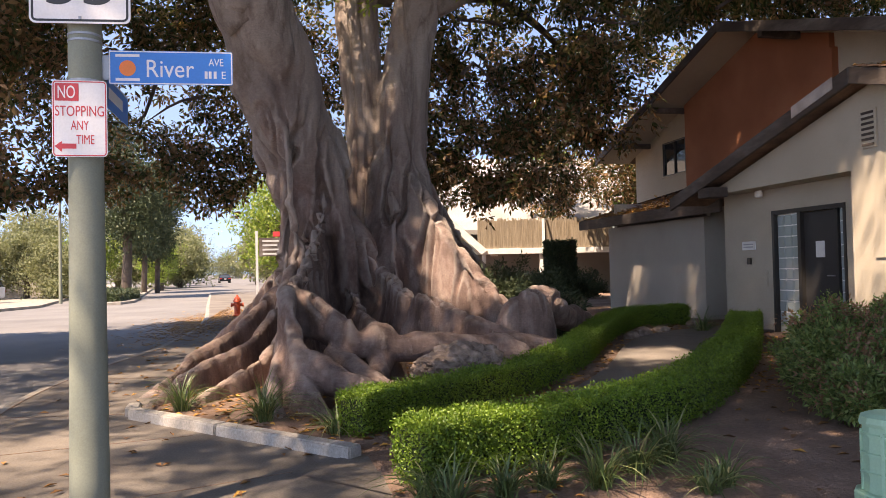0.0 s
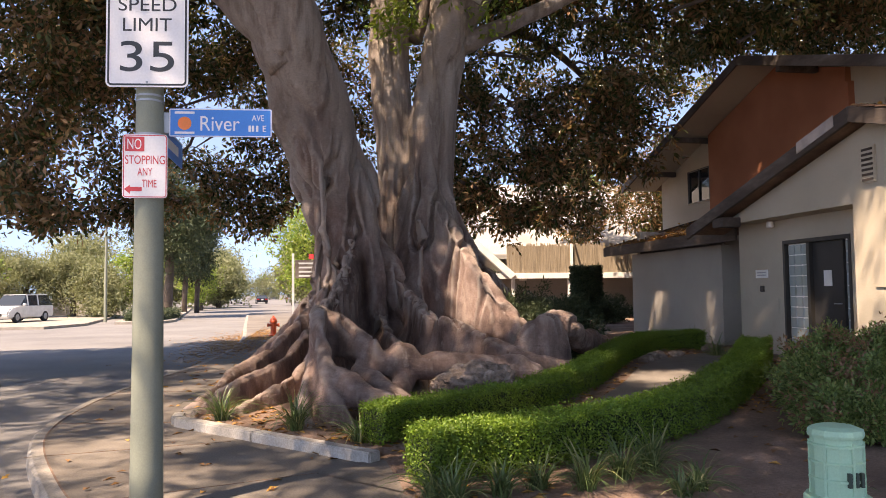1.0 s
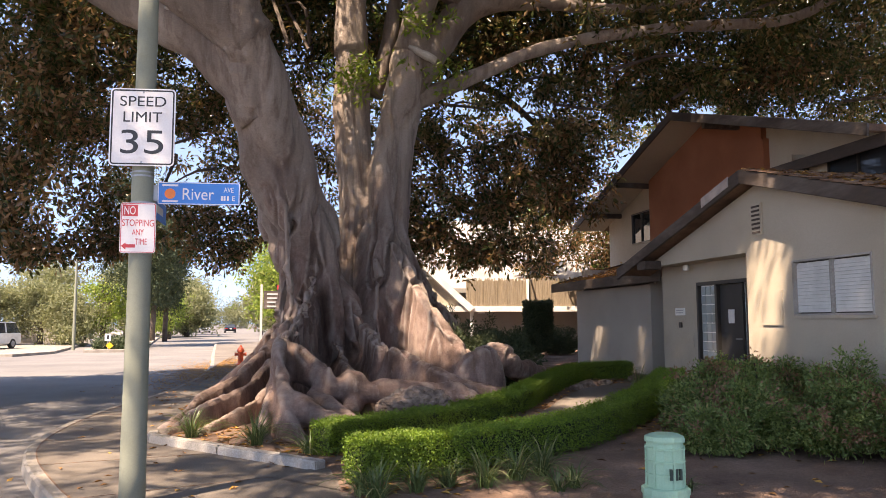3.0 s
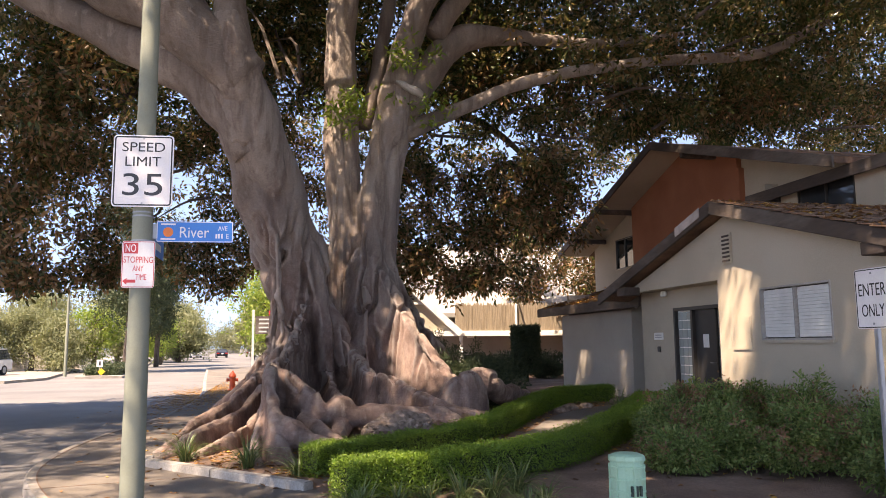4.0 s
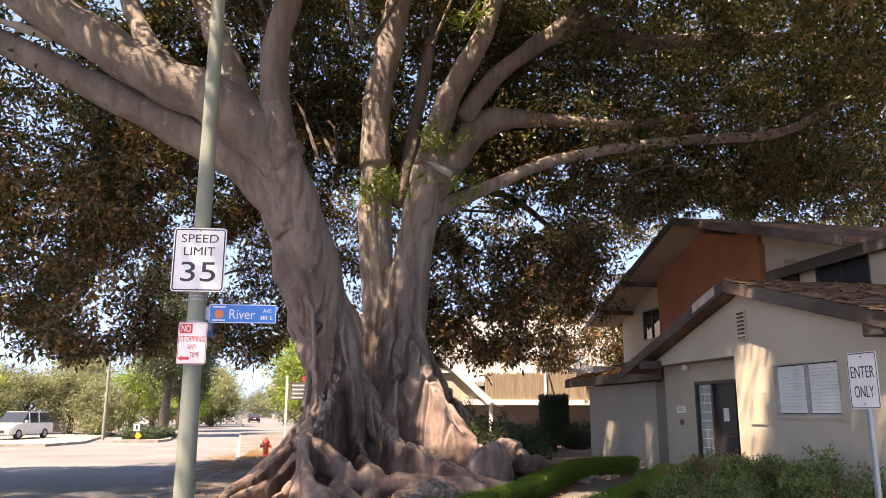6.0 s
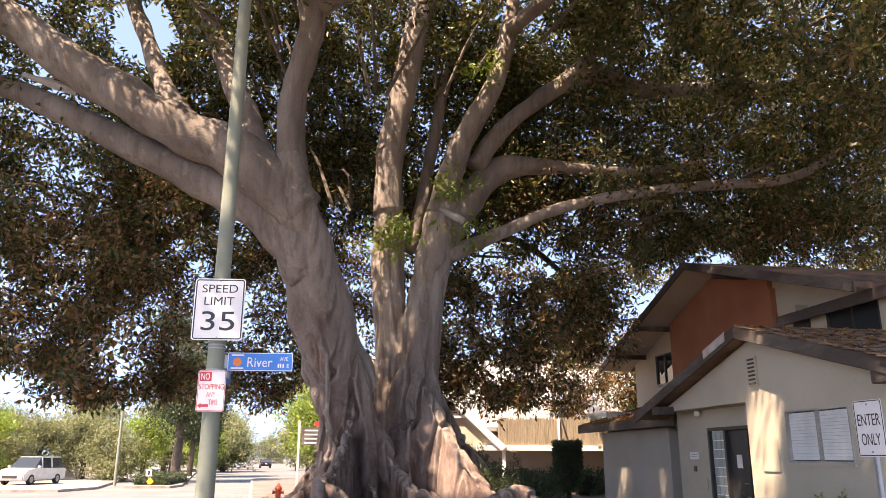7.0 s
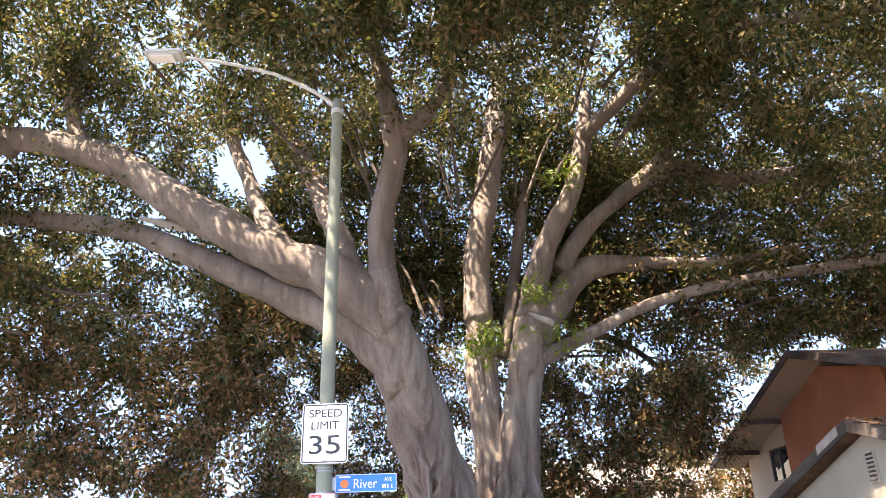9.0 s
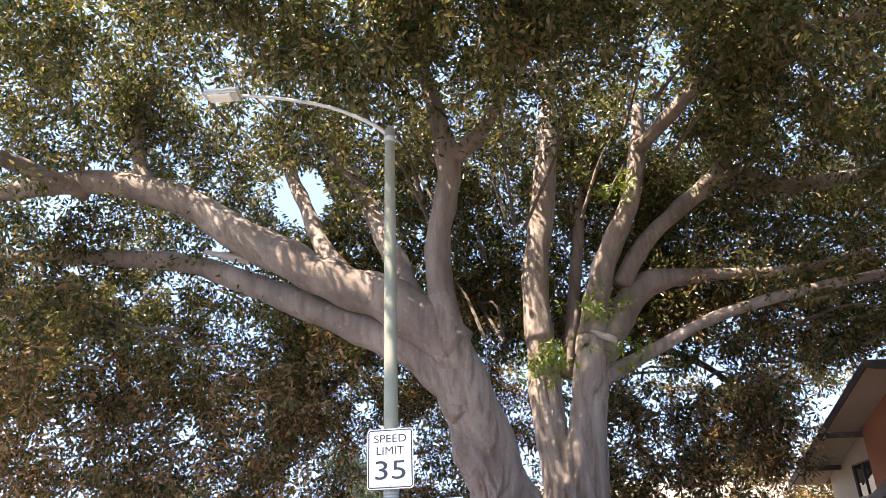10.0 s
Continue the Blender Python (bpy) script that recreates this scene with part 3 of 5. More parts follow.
    w = part("window", boxed(x + 0.1, x + 0.12, y0, y1, z0, z1), FRAME_DARK, house)
    f = bmesh.new()
    t = 0.03
    for a in ((y0, y1, z0, z0 + t), (y0, y1, z1 - t, z1), (y0, y0 + t, z0 + t, z1 - t), (y1 - t, y1, z0 + t, z1 - t)):
        box(f, x - 0.015, x + 0.09, *a)
    for k in range(1, panes):
        yy = y0 + (y1 - y0) * k / panes
        box(f, x, x + 0.08, yy - t / 2, yy + t / 2, z0 + t, z1 - t)
    part("frame", f, KERB if blinds else FRAME_DARK, w)
    for k in range(panes):
        a, b = y0 + (y1 - y0) * k / panes + 0.03, y0 + (y1 - y0) * (k + 1) / panes - 0.03
        if blinds:
            n = 14
            for j in range(n):
                zz = z0 + 0.06 + (z1 - z0 - 0.12) * (j + 0.5) / n
                bm = boxed(-0.008, 0.008, a, b, -0.04, 0.04)
                bmesh.ops.transform(bm, matrix=Matrix.Translation((x + 0.065, 0, zz)) @ Matrix.Rotation(radians(16), 4, "Y"), verts=bm.verts)
                part("slat", bm, WINDOW_BLIND, w)
        else:
            part("pane", boxed(x + 0.05, x + 0.062, a, b, z0 + 0.03, z1 - 0.03), glass, w)
    part("sill", boxed(x - 0.05, x + 0.02, y0 - 0.04, y1 + 0.04, z0 - 0.05, z0 - 0.002, 0.008), STUCCO, w)
    return w


window(8.445, *WIN, None, True)

# low side wing with grey wall
part("wall", boxed(9.4, 9.58, 14.75, 19.75, -0.1, 2.62), GREY_STUCCO, house, "plain grey-beige stucco wall")
part("wall", boxed(9.58, 12.7, 14.75, 14.93, -0.1, 3.3), GREY_STUCCO, house)
part("wall", boxed(9.58, 12.7, 19.57, 19.75, -0.1, 3.3), GREY_STUCCO, house)
part("wall", boxed(10.3, 10.45, 13.2, 14.75, -0.1, 3.0), GREY_STUCCO, house)
bm = prism(bmesh.new(), [(8.95, 13.3, 2.86), (12.9, 13.3, 3.98), (12.9, 13.3, 3.84), (8.95, 13.3, 2.72)], (0, 7.4, 0))
part("roof", bm, SHINGLE, house, "lean-to shingle roof littered with orange leaves")
part("fascia", boxed(8.89, 8.95, 13.3, 20.7, 2.62, 2.88, 0.01), DARK_WOOD, house)
part("fascia", prism(bmesh.new(), [(8.95, 20.7, 2.90), (12.9, 20.7, 4.02), (12.9, 20.7, 3.78), (8.95, 20.7, 2.66)], (0, 0.05, 0)), DARK_WOOD, house)

# upper storey
UW, UW2 = (21.25, 22.7, 4.47, 5.57), (9.9, 11.68, 4.35, 5.26)
bm = wall_x(bmesh.new(), 12.75, 12.93, 13.3, 24.7, 2.0, 5.7, [UW])
part("wall", bm, STUCCO, house)
bm = prism(bmesh.new(), [(12.75, 13.4, 5.7), (12.75, 24.5, 5.7), (12.75, 17.3, 7.66), (12.75, 13.4, 6.47)], (0.18, 0, 0))
part("gable_wall", bm, STUCCO, house)
part("wall", boxed(12.93, 20, 24.52, 24.7, 0, 5.6), STUCCO, house)
part("wall", boxed(12.38, 20, 4.5, 4.68, 0, 5.29), STUCCO, house)
bm = prism(bmesh.new(), [(12.6, 14.6, 3.2), (12.6, 21.0, 3.2), (12.6, 21.0, 6.5), (12.6, 17.3, 7.62), (12.6, 14.6, 6.8)], (0.148, 0, 0))
part("rust_panel", bm, RUST_STUCCO, house, "rust-orange stucco panel")
part("corner_trim", boxed(12.58, 12.748, 14.5, 14.597, 3.2, 6.45), RUST_STUCCO, house)
RIDGE_Y, RIDGE_Z, FALL = 17.3, 7.86, 0.305     # ridge of the upper roof and its fall per metre
def upper_z(y):
    return RIDGE_Z - abs(y - RIDGE_Y) * FALL


roof_slope(RIDGE_Y, RIDGE_Z, 25.3, upper_z(25.3), 11.5, 20.0, 0.14)
roof_slope(RIDGE_Y, RIDGE_Z, 13.3, upper_z(13.3), 11.5, 20.0, 0.14)
roof_slope(13.3, upper_z(13.3), 9.6, upper_z(9.6), 11.5, 12.95, 0.14)
part("gable_wall", prism(bmesh.new(), [(12.75, 9.8, 5.2), (12.75, 13.398, 5.2), (12.75, 13.398, 6.44), (12.75, 9.8, 5.38)], (0.18, 0, 0)), STUCCO, house)
for y0, y1 in ((RIDGE_Y, 25.25), (RIDGE_Y, 13.35)):
    part("soffit", prism(bmesh.new(), [(11.51, y0, upper_z(y0) - 0.15), (11.51, y1, upper_z(y1) - 0.15), (11.51, y1, upper_z(y1) - 0.18), (11.51, y0, upper_z(y0) - 0.18)], (1.23, 0, 0)), STUCCO, house, "beige boarded soffit")
for y1 in (25.3, 9.6):
    barge(RIDGE_Y, RIDGE_Z - 0.01, y1, upper_z(y1) - 0.01, 11.5, 0.24)
for yy in (23.6, 21.2, 15.6):
    zz = upper_z(yy) - 0.19
    part("outlooker", boxed(11.52, 12.745 if yy > 21.1 else 12.59, yy - 0.08, yy + 0.08, zz - 0.2, zz - 0.035, 0.01), DARK_WOOD, house)
bm = prism(bmesh.new(), [(11.95, 13.2, 5.34), (16, 13.2, 6.5), (16, 13.2, 6.36), (11.95, 13.2, 5.2)], (0, -10.0, 0))
part("roof", bm, SHINGLE, house)
part("fascia", boxed(11.88, 11.95, 3.2, 13.25, 5.12, 5.38, 0.01), DARK_WOOD, house)
bm = wall_x(bmesh.new(), 12.2, 12.38, 4.5, 13.12, 2.0, 5.29, [UW2])
part("wall", bm, STUCCO, house)
part("wall", boxed(12.38, 12.93, 13.12, 13.3, 2.0, 5.7), STUCCO, house)
part("soffit", boxed(11.95, 12.2, 3.2, 13.2, 5.30, 5.33), STUCCO, house)
window(12.75, *UW, WINDOW_DARK)
window(12.2, *UW2, WINDOW_DARK)
# dark panel set on the wall in place of a dark opening
part("dark_opening_panel", boxed(12.15, 12.199, 12.3, 12.95, 4.6, 5.2), FRAME_DARK, house)

# ---- building behind the garden ----
lodge = thing("carport_building", (0, 0, 0), "pale low building with a reed screen above an open carport", "building")
part("roof", prism(bmesh.new(), [(2.0, 30.8, 3.2), (30, 30.8, 3.2), (30, 37.5, 7.2), (2.0, 37.5, 7.2)], (0, 0, -0.2)), ROOF_PALE, lodge, "pale sunlit roof slope")
part("beam", boxed(7.2, 30, 29.9, 30.15, 2.12, 2.36, 0.01), WHITE_PAINT, lodge, "white edge beam")
part("deck", boxed(7.2, 30, 30.15, 36, 2.14, 2.34), ROOF_PALE, lodge)
part("back_wall", boxed(2, 30, 36, 36.2, -0.1, 6), STUCCO, lodge)
rng = random.Random(4)
bm = bmesh.new()
x = 8.2
while x < 17:
    w = rng.uniform(0.025, 0.05)
    h = rng.uniform(3.5, 3.66) - max(0, x - 12.6) * 0.02
    box(bm, x, x + w, 29.98 + rng.uniform(0, 0.02), 30.02 + rng.uniform(0, 0.02), 2.365, h)
    x += w + rng.uniform(0.0, 0.012)
tagged(part("reed_screen", bm, REED, lodge, "split reed screen"), kind="stuff")
for xx in (11.0, 14.2, 17.2):
    part("screen_post", boxed(xx, xx + 0.1, 29.9, 29.97, 2.36, 3.6, 0.006), WHITE_PAINT, lodge)
for xx in (8.4, 10.9, 15.0, 18.5):
    part("post", boxed(xx, xx + 0.14, 30.0, 30.14, -0.1, 2.12, 0.008), WHITE_PAINT, lodge)
part("stair_beam", prism(bmesh.new(), [(4.6, 29.8, 5.75), (4.6, 29.8, 5.5), (8.3, 29.8, 2.12), (8.55, 29.8, 2.3)], (0, 0.25, 0)), WHITE_PAINT, lodge, "sloping white gable beam")
part("gable_infill", prism(bmesh.new(), [(3.0, 30.1, 2.1), (8.3, 30.1, 2.2), (4.8, 30.1, 5.4), (3.0, 30.1, 5.4)], (0, 0.1, 0)), STUCCO, lodge)
for k in range(9):
    part("louvre", boxed(4.6, 5.6 + (8 - k) * 0.09, 30.0, 30.08, 3.75 + k * 0.13, 3.82 + k * 0.13), DARK_WOOD, lodge)
part("rail", boxed(4.0, 6.7, 29.95, 30.05, 3.55, 3.65), WHITE_PAINT, lodge)
part("wall", boxed(2, 30, 33, 33.2, -0.1, 2.14), GREY_STUCCO, lodge, "dark wall inside the carport")
for xx in (8.9, 11.6, 15.2):
    part("carport_light", boxed(xx, xx + 0.3, 30.5, 30.7, 2.05, 2.12, 0.01), WHITE_PAINT, lodge)

# ---- the great fig tree ----
fig = thing("fig_tree", (1.6, 14.8, 0), "huge old fig tree with smooth grey trunks and buttress roots", "tree")
fig.location = (0, 0, 0)
bm = bmesh.new()
T = lambda pts, rad, **k: tube(bm, pts, rad, k.pop("sides", 18), wobble=0.2, **k)
# three stems
T([(1.7, 14.8, -0.3), (1.4, 14.7, 1.2), (1.15, 14.6, 2.6), (0.85, 14.5, 3.6), (0.45, 14.1, 4.6), (0.1, 13.6, 5.7), (-0.3, 13.0, 6.8), (-0.6, 12.6, 7.8), (-0.68, 12.6, 8.8)], [1.0, 0.95, 0.84, 0.86, 0.84, 0.74, 0.62, 0.55, 0.36])
T([(2.7, 15.7, -0.3), (2.75, 15.7, 1.4), (2.74, 15.8, 3.2), (2.86, 15.9, 4.6), (3.1, 15.9, 6.4), (3.28, 15.7, 7.6), (3.45, 15.6, 8.8), (3.75, 15.4, 9.9)], [1.1, 0.95, 0.74, 0.58, 0.50, 0.49, 0.42, 0.32])
T([(2.3, 16.3, 2.2), (2.1, 16.3, 3.8), (2.1, 16.3, 5.6), (2.0, 16.3, 7.6), (1.95, 16.2, 9.2)], [0.7, 0.52, 0.46, 0.45, 0.4])


def fin(pts, top, base):
    """A buttress: a ridge that runs out from the stem, narrow above and wide at the ground."""
    line = smooth_line(pts, 7 * len(pts))
    last = None
    for k, q in enumerate(line):
        a, b = line[max(k - 1, 0)], line[min(k + 1, len(line) - 1)]
        way = Vector((b[0] - a[0], b[1] - a[1], 0)).normalized()
        side = Vector((-way.y, way.x, 0))
        sway = 0.12 * noise.noise((q[0] * 1.1, q[1] * 1.1, 5.0))
        h = max(q[2], 0.05)
        tw, bw = top * min(1, 0.4 + h), base * min(1, 0.45 + 0.5 * h)
        row = [bm.verts.new(Vector((q[0], q[1], 0)) + side * (d + sway) + Vector((0, 0, z))) for d, z in ((-bw, -0.25), (-bw * 0.8, h * 0.22), (-tw, h * 0.62), (-tw * 0.8, h - tw * 0.5), (0, h), (tw * 0.8, h - tw * 0.5), (tw, h * 0.62), (bw * 0.8, h * 0.22), (bw, -0.25))]
        if last:
            for j in range(9):
                bm.faces.new((last[j], last[(j + 1) % 9], row[(j + 1) % 9], row[j]))
        else:
            bm.faces.new(row[::-1])
        last = row
    bm.faces.new(last)


# buttresses
fin([(1.1, 14.2, 3.1), (0.85, 12.9, 2.2), (0.62, 11.4, 1.7), (0.47, 10.1, 1.5), (0.4, 9.35, 1.36), (0.45, 8.85, 0.95), (0.6, 8.2, 0.42), (0.8, 7.5, 0.06)], 0.12, 0.30)
fin([(0.42, 9.5, 1.1), (0.25, 8.9, 0.62), (0.2, 8.3, 0.25), (0.25, 7.8, 0.05)], 0.10, 0.2)
fin([(0.8, 14.6, 2.9), (0.2, 14.1, 1.6), (-0.35, 13.3, 0.9), (-0.9, 12.2, 0.5), (-1.25, 11.2, 0.28), (-1.45, 10.2, 0.06)], 0.13, 0.28)
fin([(0.75, 14.0, 2.5), (0.35, 12.9, 1.35), (-0.1, 11.8, 0.78), (-0.55, 10.8, 0.5), (-0.95, 9.8, 0.36), (-1.25, 9.0, 0.1)], 0.12, 0.24)
fin([(0.55, 11.8, 1.3), (0.2, 10.9, 0.62), (-0.25, 10.0, 0.36), (-0.7, 9.2, 0.2), (-0.9, 8.8, 0.06)], 0.10, 0.17)
fin([(2.05, 13.9, 1.7), (2.15, 13.2, 1.55), (2.4, 12.2, 1.32), (2.9, 11.3, 1.08), (3.4, 10.7, 0.8), (3.75, 10.35, 0.45), (4.0, 10.2, 0.1)], 0.17, 0.34)
fin([(2.9, 15.4, 4.1), (3.4, 14.7, 2.8), (3.95, 14.2, 1.85), (4.5, 13.8, 1.1), (5.1, 13.4, 0.3)], 0.32, 0.55)
fin([(3.2, 16.0, 4.2), (4.1, 16.0, 2.5), (5.1, 16.1, 1.35), (6.3, 16.3, 0.4)], 0.2, 0.45)
fin([(1.42, 13.6, 1.35), (1.5, 12.4, 1.05), (1.7, 11.2, 0.82), (1.9, 10.2, 0.5)], 0.12, 0.24)
fin([(0.5, 14.9, 2.2), (-0.5, 15.3, 0.9), (-1.3, 15.9, 0.15)], 0.16, 0.34)
# surface roots
T([(0.5, 10.3, 1.1), (1.1, 9.7, 0.78), (2.0, 9.7, 0.56), (2.9, 9.9, 0.48), (3.5, 10.0, 0.36), (3.95, 9.95, 0.15)], [0.3, 0.27, 0.23, 0.25, 0.22, 0.12])
T([(0.55, 8.7, 0.5), (1.0, 8.25, 0.32), (1.6, 8.15, 0.22), (2.4, 8.3, 0.12)], [0.2, 0.17, 0.14, 0.09])
T([(0.9, 9.6, 0.5), (1.35, 8.9, 0.25), (2.0, 8.7, 0.14)], [0.2, 0.15, 0.1])
T([(1.6, 10.6, 0.6), (1.55, 9.6, 0.4), (1.4, 9.0, 0.2)], [0.25, 0.18, 0.12])
fin([(3.35, 10.85, 0.35), (3.6, 10.9, 0.95), (3.9, 10.95, 1.22), (4.2, 11.0, 1.25), (4.4, 11.05, 1.0), (4.5, 11.1, 0.3)], 0.16, 0.26)
T([(3.3, 10.6, 0.5), (3.75, 10.5, 0.42), (4.3, 10.5, 0.3), (4.9, 10.9, 0.12)], [0.2, 0.22, 0.18, 0.1])
T([(4.2, 11.8, 0.3), (4.4, 11.9, 0.85), (4.75, 12.1, 1.0), (5.1, 12.4, 0.7), (5.7, 13.2, 0.6), (6.4, 14.0, 0.45)], [0.2, 0.28, 0.3, 0.24, 0.24, 0.16])
T([(-0.4, 11.9, 0.3), (-0.9, 10.9, 0.2), (-1.1, 10.0, 0.12)], [0.16, 0.13, 0.08])
# cords of aerial root grown on to the stems
rng = random.Random(7)
for x0, y0, z0, x1, y1, r in ((0.35, 14.0, 3.6, 0.3, 13.8, 0.12), (2.55, 15.1, 3.2, 2.6, 14.5, 0.11), (0.2, 13.1, 6.2, 0.85, 13.8, 0.09)):
    pts = [(x0 + (x1 - x0) * u + rng.uniform(-0.08, 0.08), y0 + (y1 - y0) * u ** 0.8 + rng.uniform(-0.05, 0.05), z0 * (1 - u) + 0.1 * u) for u in (0, 0.25, 0.5, 0.75, 1.0)]
    T(pts, [r * 0.8, r, r, r * 1.2, r * 1.5], sides=10)
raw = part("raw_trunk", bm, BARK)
mod = raw.modifiers.new("fuse", "REMESH")
mod.mode, mod.voxel_size = "VOXEL", 0.04
sm = raw.modifiers.new("ease", "SMOOTH")
sm.factor, sm.iterations = 0.5, 3
me = bpy.data.meshes.new_from_object(raw.evaluated_get(bpy.context.evaluated_depsgraph_get()))
bpy.data.objects.remove(raw)
n = len(me.vertices)
co, no = np.empty(n * 3), np.empty(n * 3)
me.vertices.foreach_get("co", co)
me.vertices.foreach_get("normal", no)
co, no = co.reshape(-1, 3), no.reshape(-1, 3)
def wrinkle(p):
    """Long creases where the buttresses run into the stems, soft flutes above, wavy roots below."""
    band = min(1.0, max(0.0, (p[2] - 0.8) / 0.9)) * min(1.0, max(0.0, (4.8 - p[2]) / 1.4))
    folds = abs(noise.noise((p[0] * 2.4, p[1] * 2.4, p[2] * 0.45)))
    flutes = abs(noise.noise((p[0] * 1.9 + p[2] * 0.12 + 4, p[1] * 1.9, p[2] * 0.2)))
    # two deep clefts between the stems, on the street side
    cleft = 0.0
    if p[1] < 15.2 and 0.7 < p[2] < 4.6:
        for foot, lean, top in ((1.88, -0.03, 4.4), (1.34, -0.04, 3.0)):
            off = (p[0] - foot - lean * p[2] - 0.08 * noise.noise((0, 0, p[2] * 1.4))) / 0.10
            cleft += 0.32 * math.exp(-off * off) * min(1.0, max(0.0, (top - p[2]) / 0.8)) * min(1.0, (p[2] - 0.7) / 0.4)
    crease = cleft + max(0.0, 0.16 - folds) * 1.5 * band + max(0.0, 0.26 - flutes) * (0.12 + 0.2 * min(1.0, p[2] / 4))
    return 0.05 * noise.noise((p[0] * 1.6, p[1] * 1.6, p[2] * 0.5)) + 0.022 * noise.noise((p[0] * 5, p[1] * 5, p[2] * 3)) - crease + 0.010 * noise.noise((p[0] * 15, p[1] * 15, p[2] * 10))


lift = np.array([wrinkle(p) for p in co])
co += no * lift[:, None]
me.vertices.foreach_set("co", co.reshape(-1))
me.polygons.foreach_set("use_smooth", [True] * len(me.polygons))
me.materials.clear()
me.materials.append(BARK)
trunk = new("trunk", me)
trunk.parent = fig

# limbs
BOUGHS = (
    ([(-0.6, 12.6, 7.6), (-0.68, 12.6, 9.0), (-0.7, 12.6, 10.5), (-0.35, 12.4, 12.2), (-0.6, 12.2, 14.1), (-1.0, 12.0, 15.6)], [0.40, 0.36, 0.33, 0.32, 0.24, 0.14]),
    ([(-0.35, 12.4, 12.6), (0.4, 12.2, 13.1), (1.0, 12.2, 14.2), (1.2, 12.0, 15.6)], [0.26, 0.22, 0.17, 0.1]),
    ([(-0.3, 12.7, 7.4), (-1.8, 12.6, 8.7), (-3.3, 12.8, 9.4), (-5.7, 13.0, 10.8), (-8.3, 13.0, 12.5), (-10.9, 13.0, 13.1), (-13.6, 13.0, 12.9)], [0.6, 0.6, 0.55, 0.50, 0.42, 0.34, 0.24]),
    ([(-8.9, 13.0, 12.7), (-9.5, 13.0, 14.4), (-9.3, 13.0, 16.6)], [0.24, 0.2, 0.15]),
    ([(-0.1, 13.2, 6.0), (-0.7, 13.1, 6.9), (-1.9, 13.2, 7.8), (-4.1, 13.6, 9.0), (-6.0, 14.0, 10.0), (-8.2, 14.4, 11.0), (-11.4, 14.6, 11.5), (-14.3, 14.6, 11.7)], [0.5, 0.5, 0.44, 0.38, 0.33, 0.28, 0.24, 0.18]),
    ([(-3.2, 12.9, 9.5), (-3.9, 13.3, 10.7), (-4.4, 13.6, 11.9), (-5.1, 14.0, 13.5), (-5.6, 14.0, 15.2)], [0.34, 0.26, 0.22, 0.18, 0.12]),
    ([(-1.4, 12.7, 8.8), (-2.0, 13.0, 10.3), (-2.7, 13.5, 12.1), (-3.5, 14.0, 13.8), (-4.4, 14.0, 15.4)], [0.36, 0.3, 0.25, 0.2, 0.13]),
    ([(1.95, 16.2, 8.6), (1.95, 16.2, 10.4), (2.3, 16.0, 12.3), (2.75, 15.8, 15.4), (3.0, 15.6, 17.5)], [0.44, 0.40, 0.38, 0.33, 0.2]),
    ([(2.6, 16.4, 7.6), (2.95, 16.6, 9.0), (3.3, 16.8, 11.0), (3.8, 17.0, 13.7), (4.2, 17.2, 15.5)], [0.2, 0.2, 0.19, 0.15, 0.1]),
    ([(3.4, 15.6, 8.5), (3.9, 15.3, 10.4), (4.8, 15.0, 12.2), (5.25, 14.8, 13.8), (5.5, 14.6, 15.5)], [0.42, 0.33, 0.28, 0.26, 0.16]),
    ([(3.4, 15.7, 7.6), (4.5, 15.8, 9.4), (5.5, 16.0, 10.2), (7.1, 16.2, 10.4), (9.6, 16.4, 10.5), (12.5, 16.8, 11.2)], [0.42, 0.42, 0.36, 0.2, 0.15, 0.08]),
    ([(3.6, 15.7, 7.3), (5.2, 15.8, 8.1), (6.9, 15.8, 8.9), (9.1, 15.8, 9.5), (11.2, 15.6, 9.8), (14.1, 15.2, 10.1), (16.0, 14.8, 11.1), (17.8, 14.5, 12.0)], [0.26, 0.19, 0.17, 0.16, 0.15, 0.14, 0.12, 0.06]),
    ([(4.4, 15.6, 10.0), (5.2, 15.6, 11.2), (6.7, 15.8, 12.6), (8.4, 16.2, 13.7), (10.3, 16.5, 13.4), (13.1, 16.0, 13.5), (17.0, 16.0, 14.0)], [0.3, 0.26, 0.25, 0.33, 0.28, 0.18, 0.1]),
    ([(6.8, 15.8, 12.7), (8.4, 15.8, 14.3), (9.3, 15.8, 15.8)], [0.2, 0.16, 0.1]),
    ([(-2.2, 13.4, 8.2), (-2.6, 16.0, 9.2), (-3.6, 19.5, 9.6), (-5.5, 22.0, 9.0), (-8.5, 23.0, 7.0)], [0.3, 0.2, 0.14, 0.1, 0.05]),
    ([(3.0, 16.6, 6.4), (4.5, 19.0, 8.6), (7.0, 21.5, 9.6), (9.5, 23.0, 8.5), (11, 24.5, 6.5)], [0.3, 0.2, 0.14, 0.1, 0.05]),
    ([(2.2, 16.9, 7.0), (2.2, 19.5, 9.5), (2.6, 22.5, 10.5), (3.0, 25.5, 8.5), (3.2, 26.5, 6.0)], [0.3, 0.2, 0.14, 0.1, 0.05]),
    ([(-10.9, 13.2, 12.9), (-12.0, 10.5, 12.6), (-12.5, 7.5, 11.5)], [0.26, 0.2, 0.12]),
    ([(-0.9, 12.1, 15.2), (-1.0, 9.0, 16.2), (-0.5, 5.5, 15.5), (0.5, 2.5, 13.0)], [0.2, 0.18, 0.14, 0.07]),
    ([(5.3, 14.6, 14.0), (7.5, 11.5, 14.8), (10.0, 8.5, 13.5), (12, 6.0, 11.6)], [0.22, 0.18, 0.14, 0.07]),
)
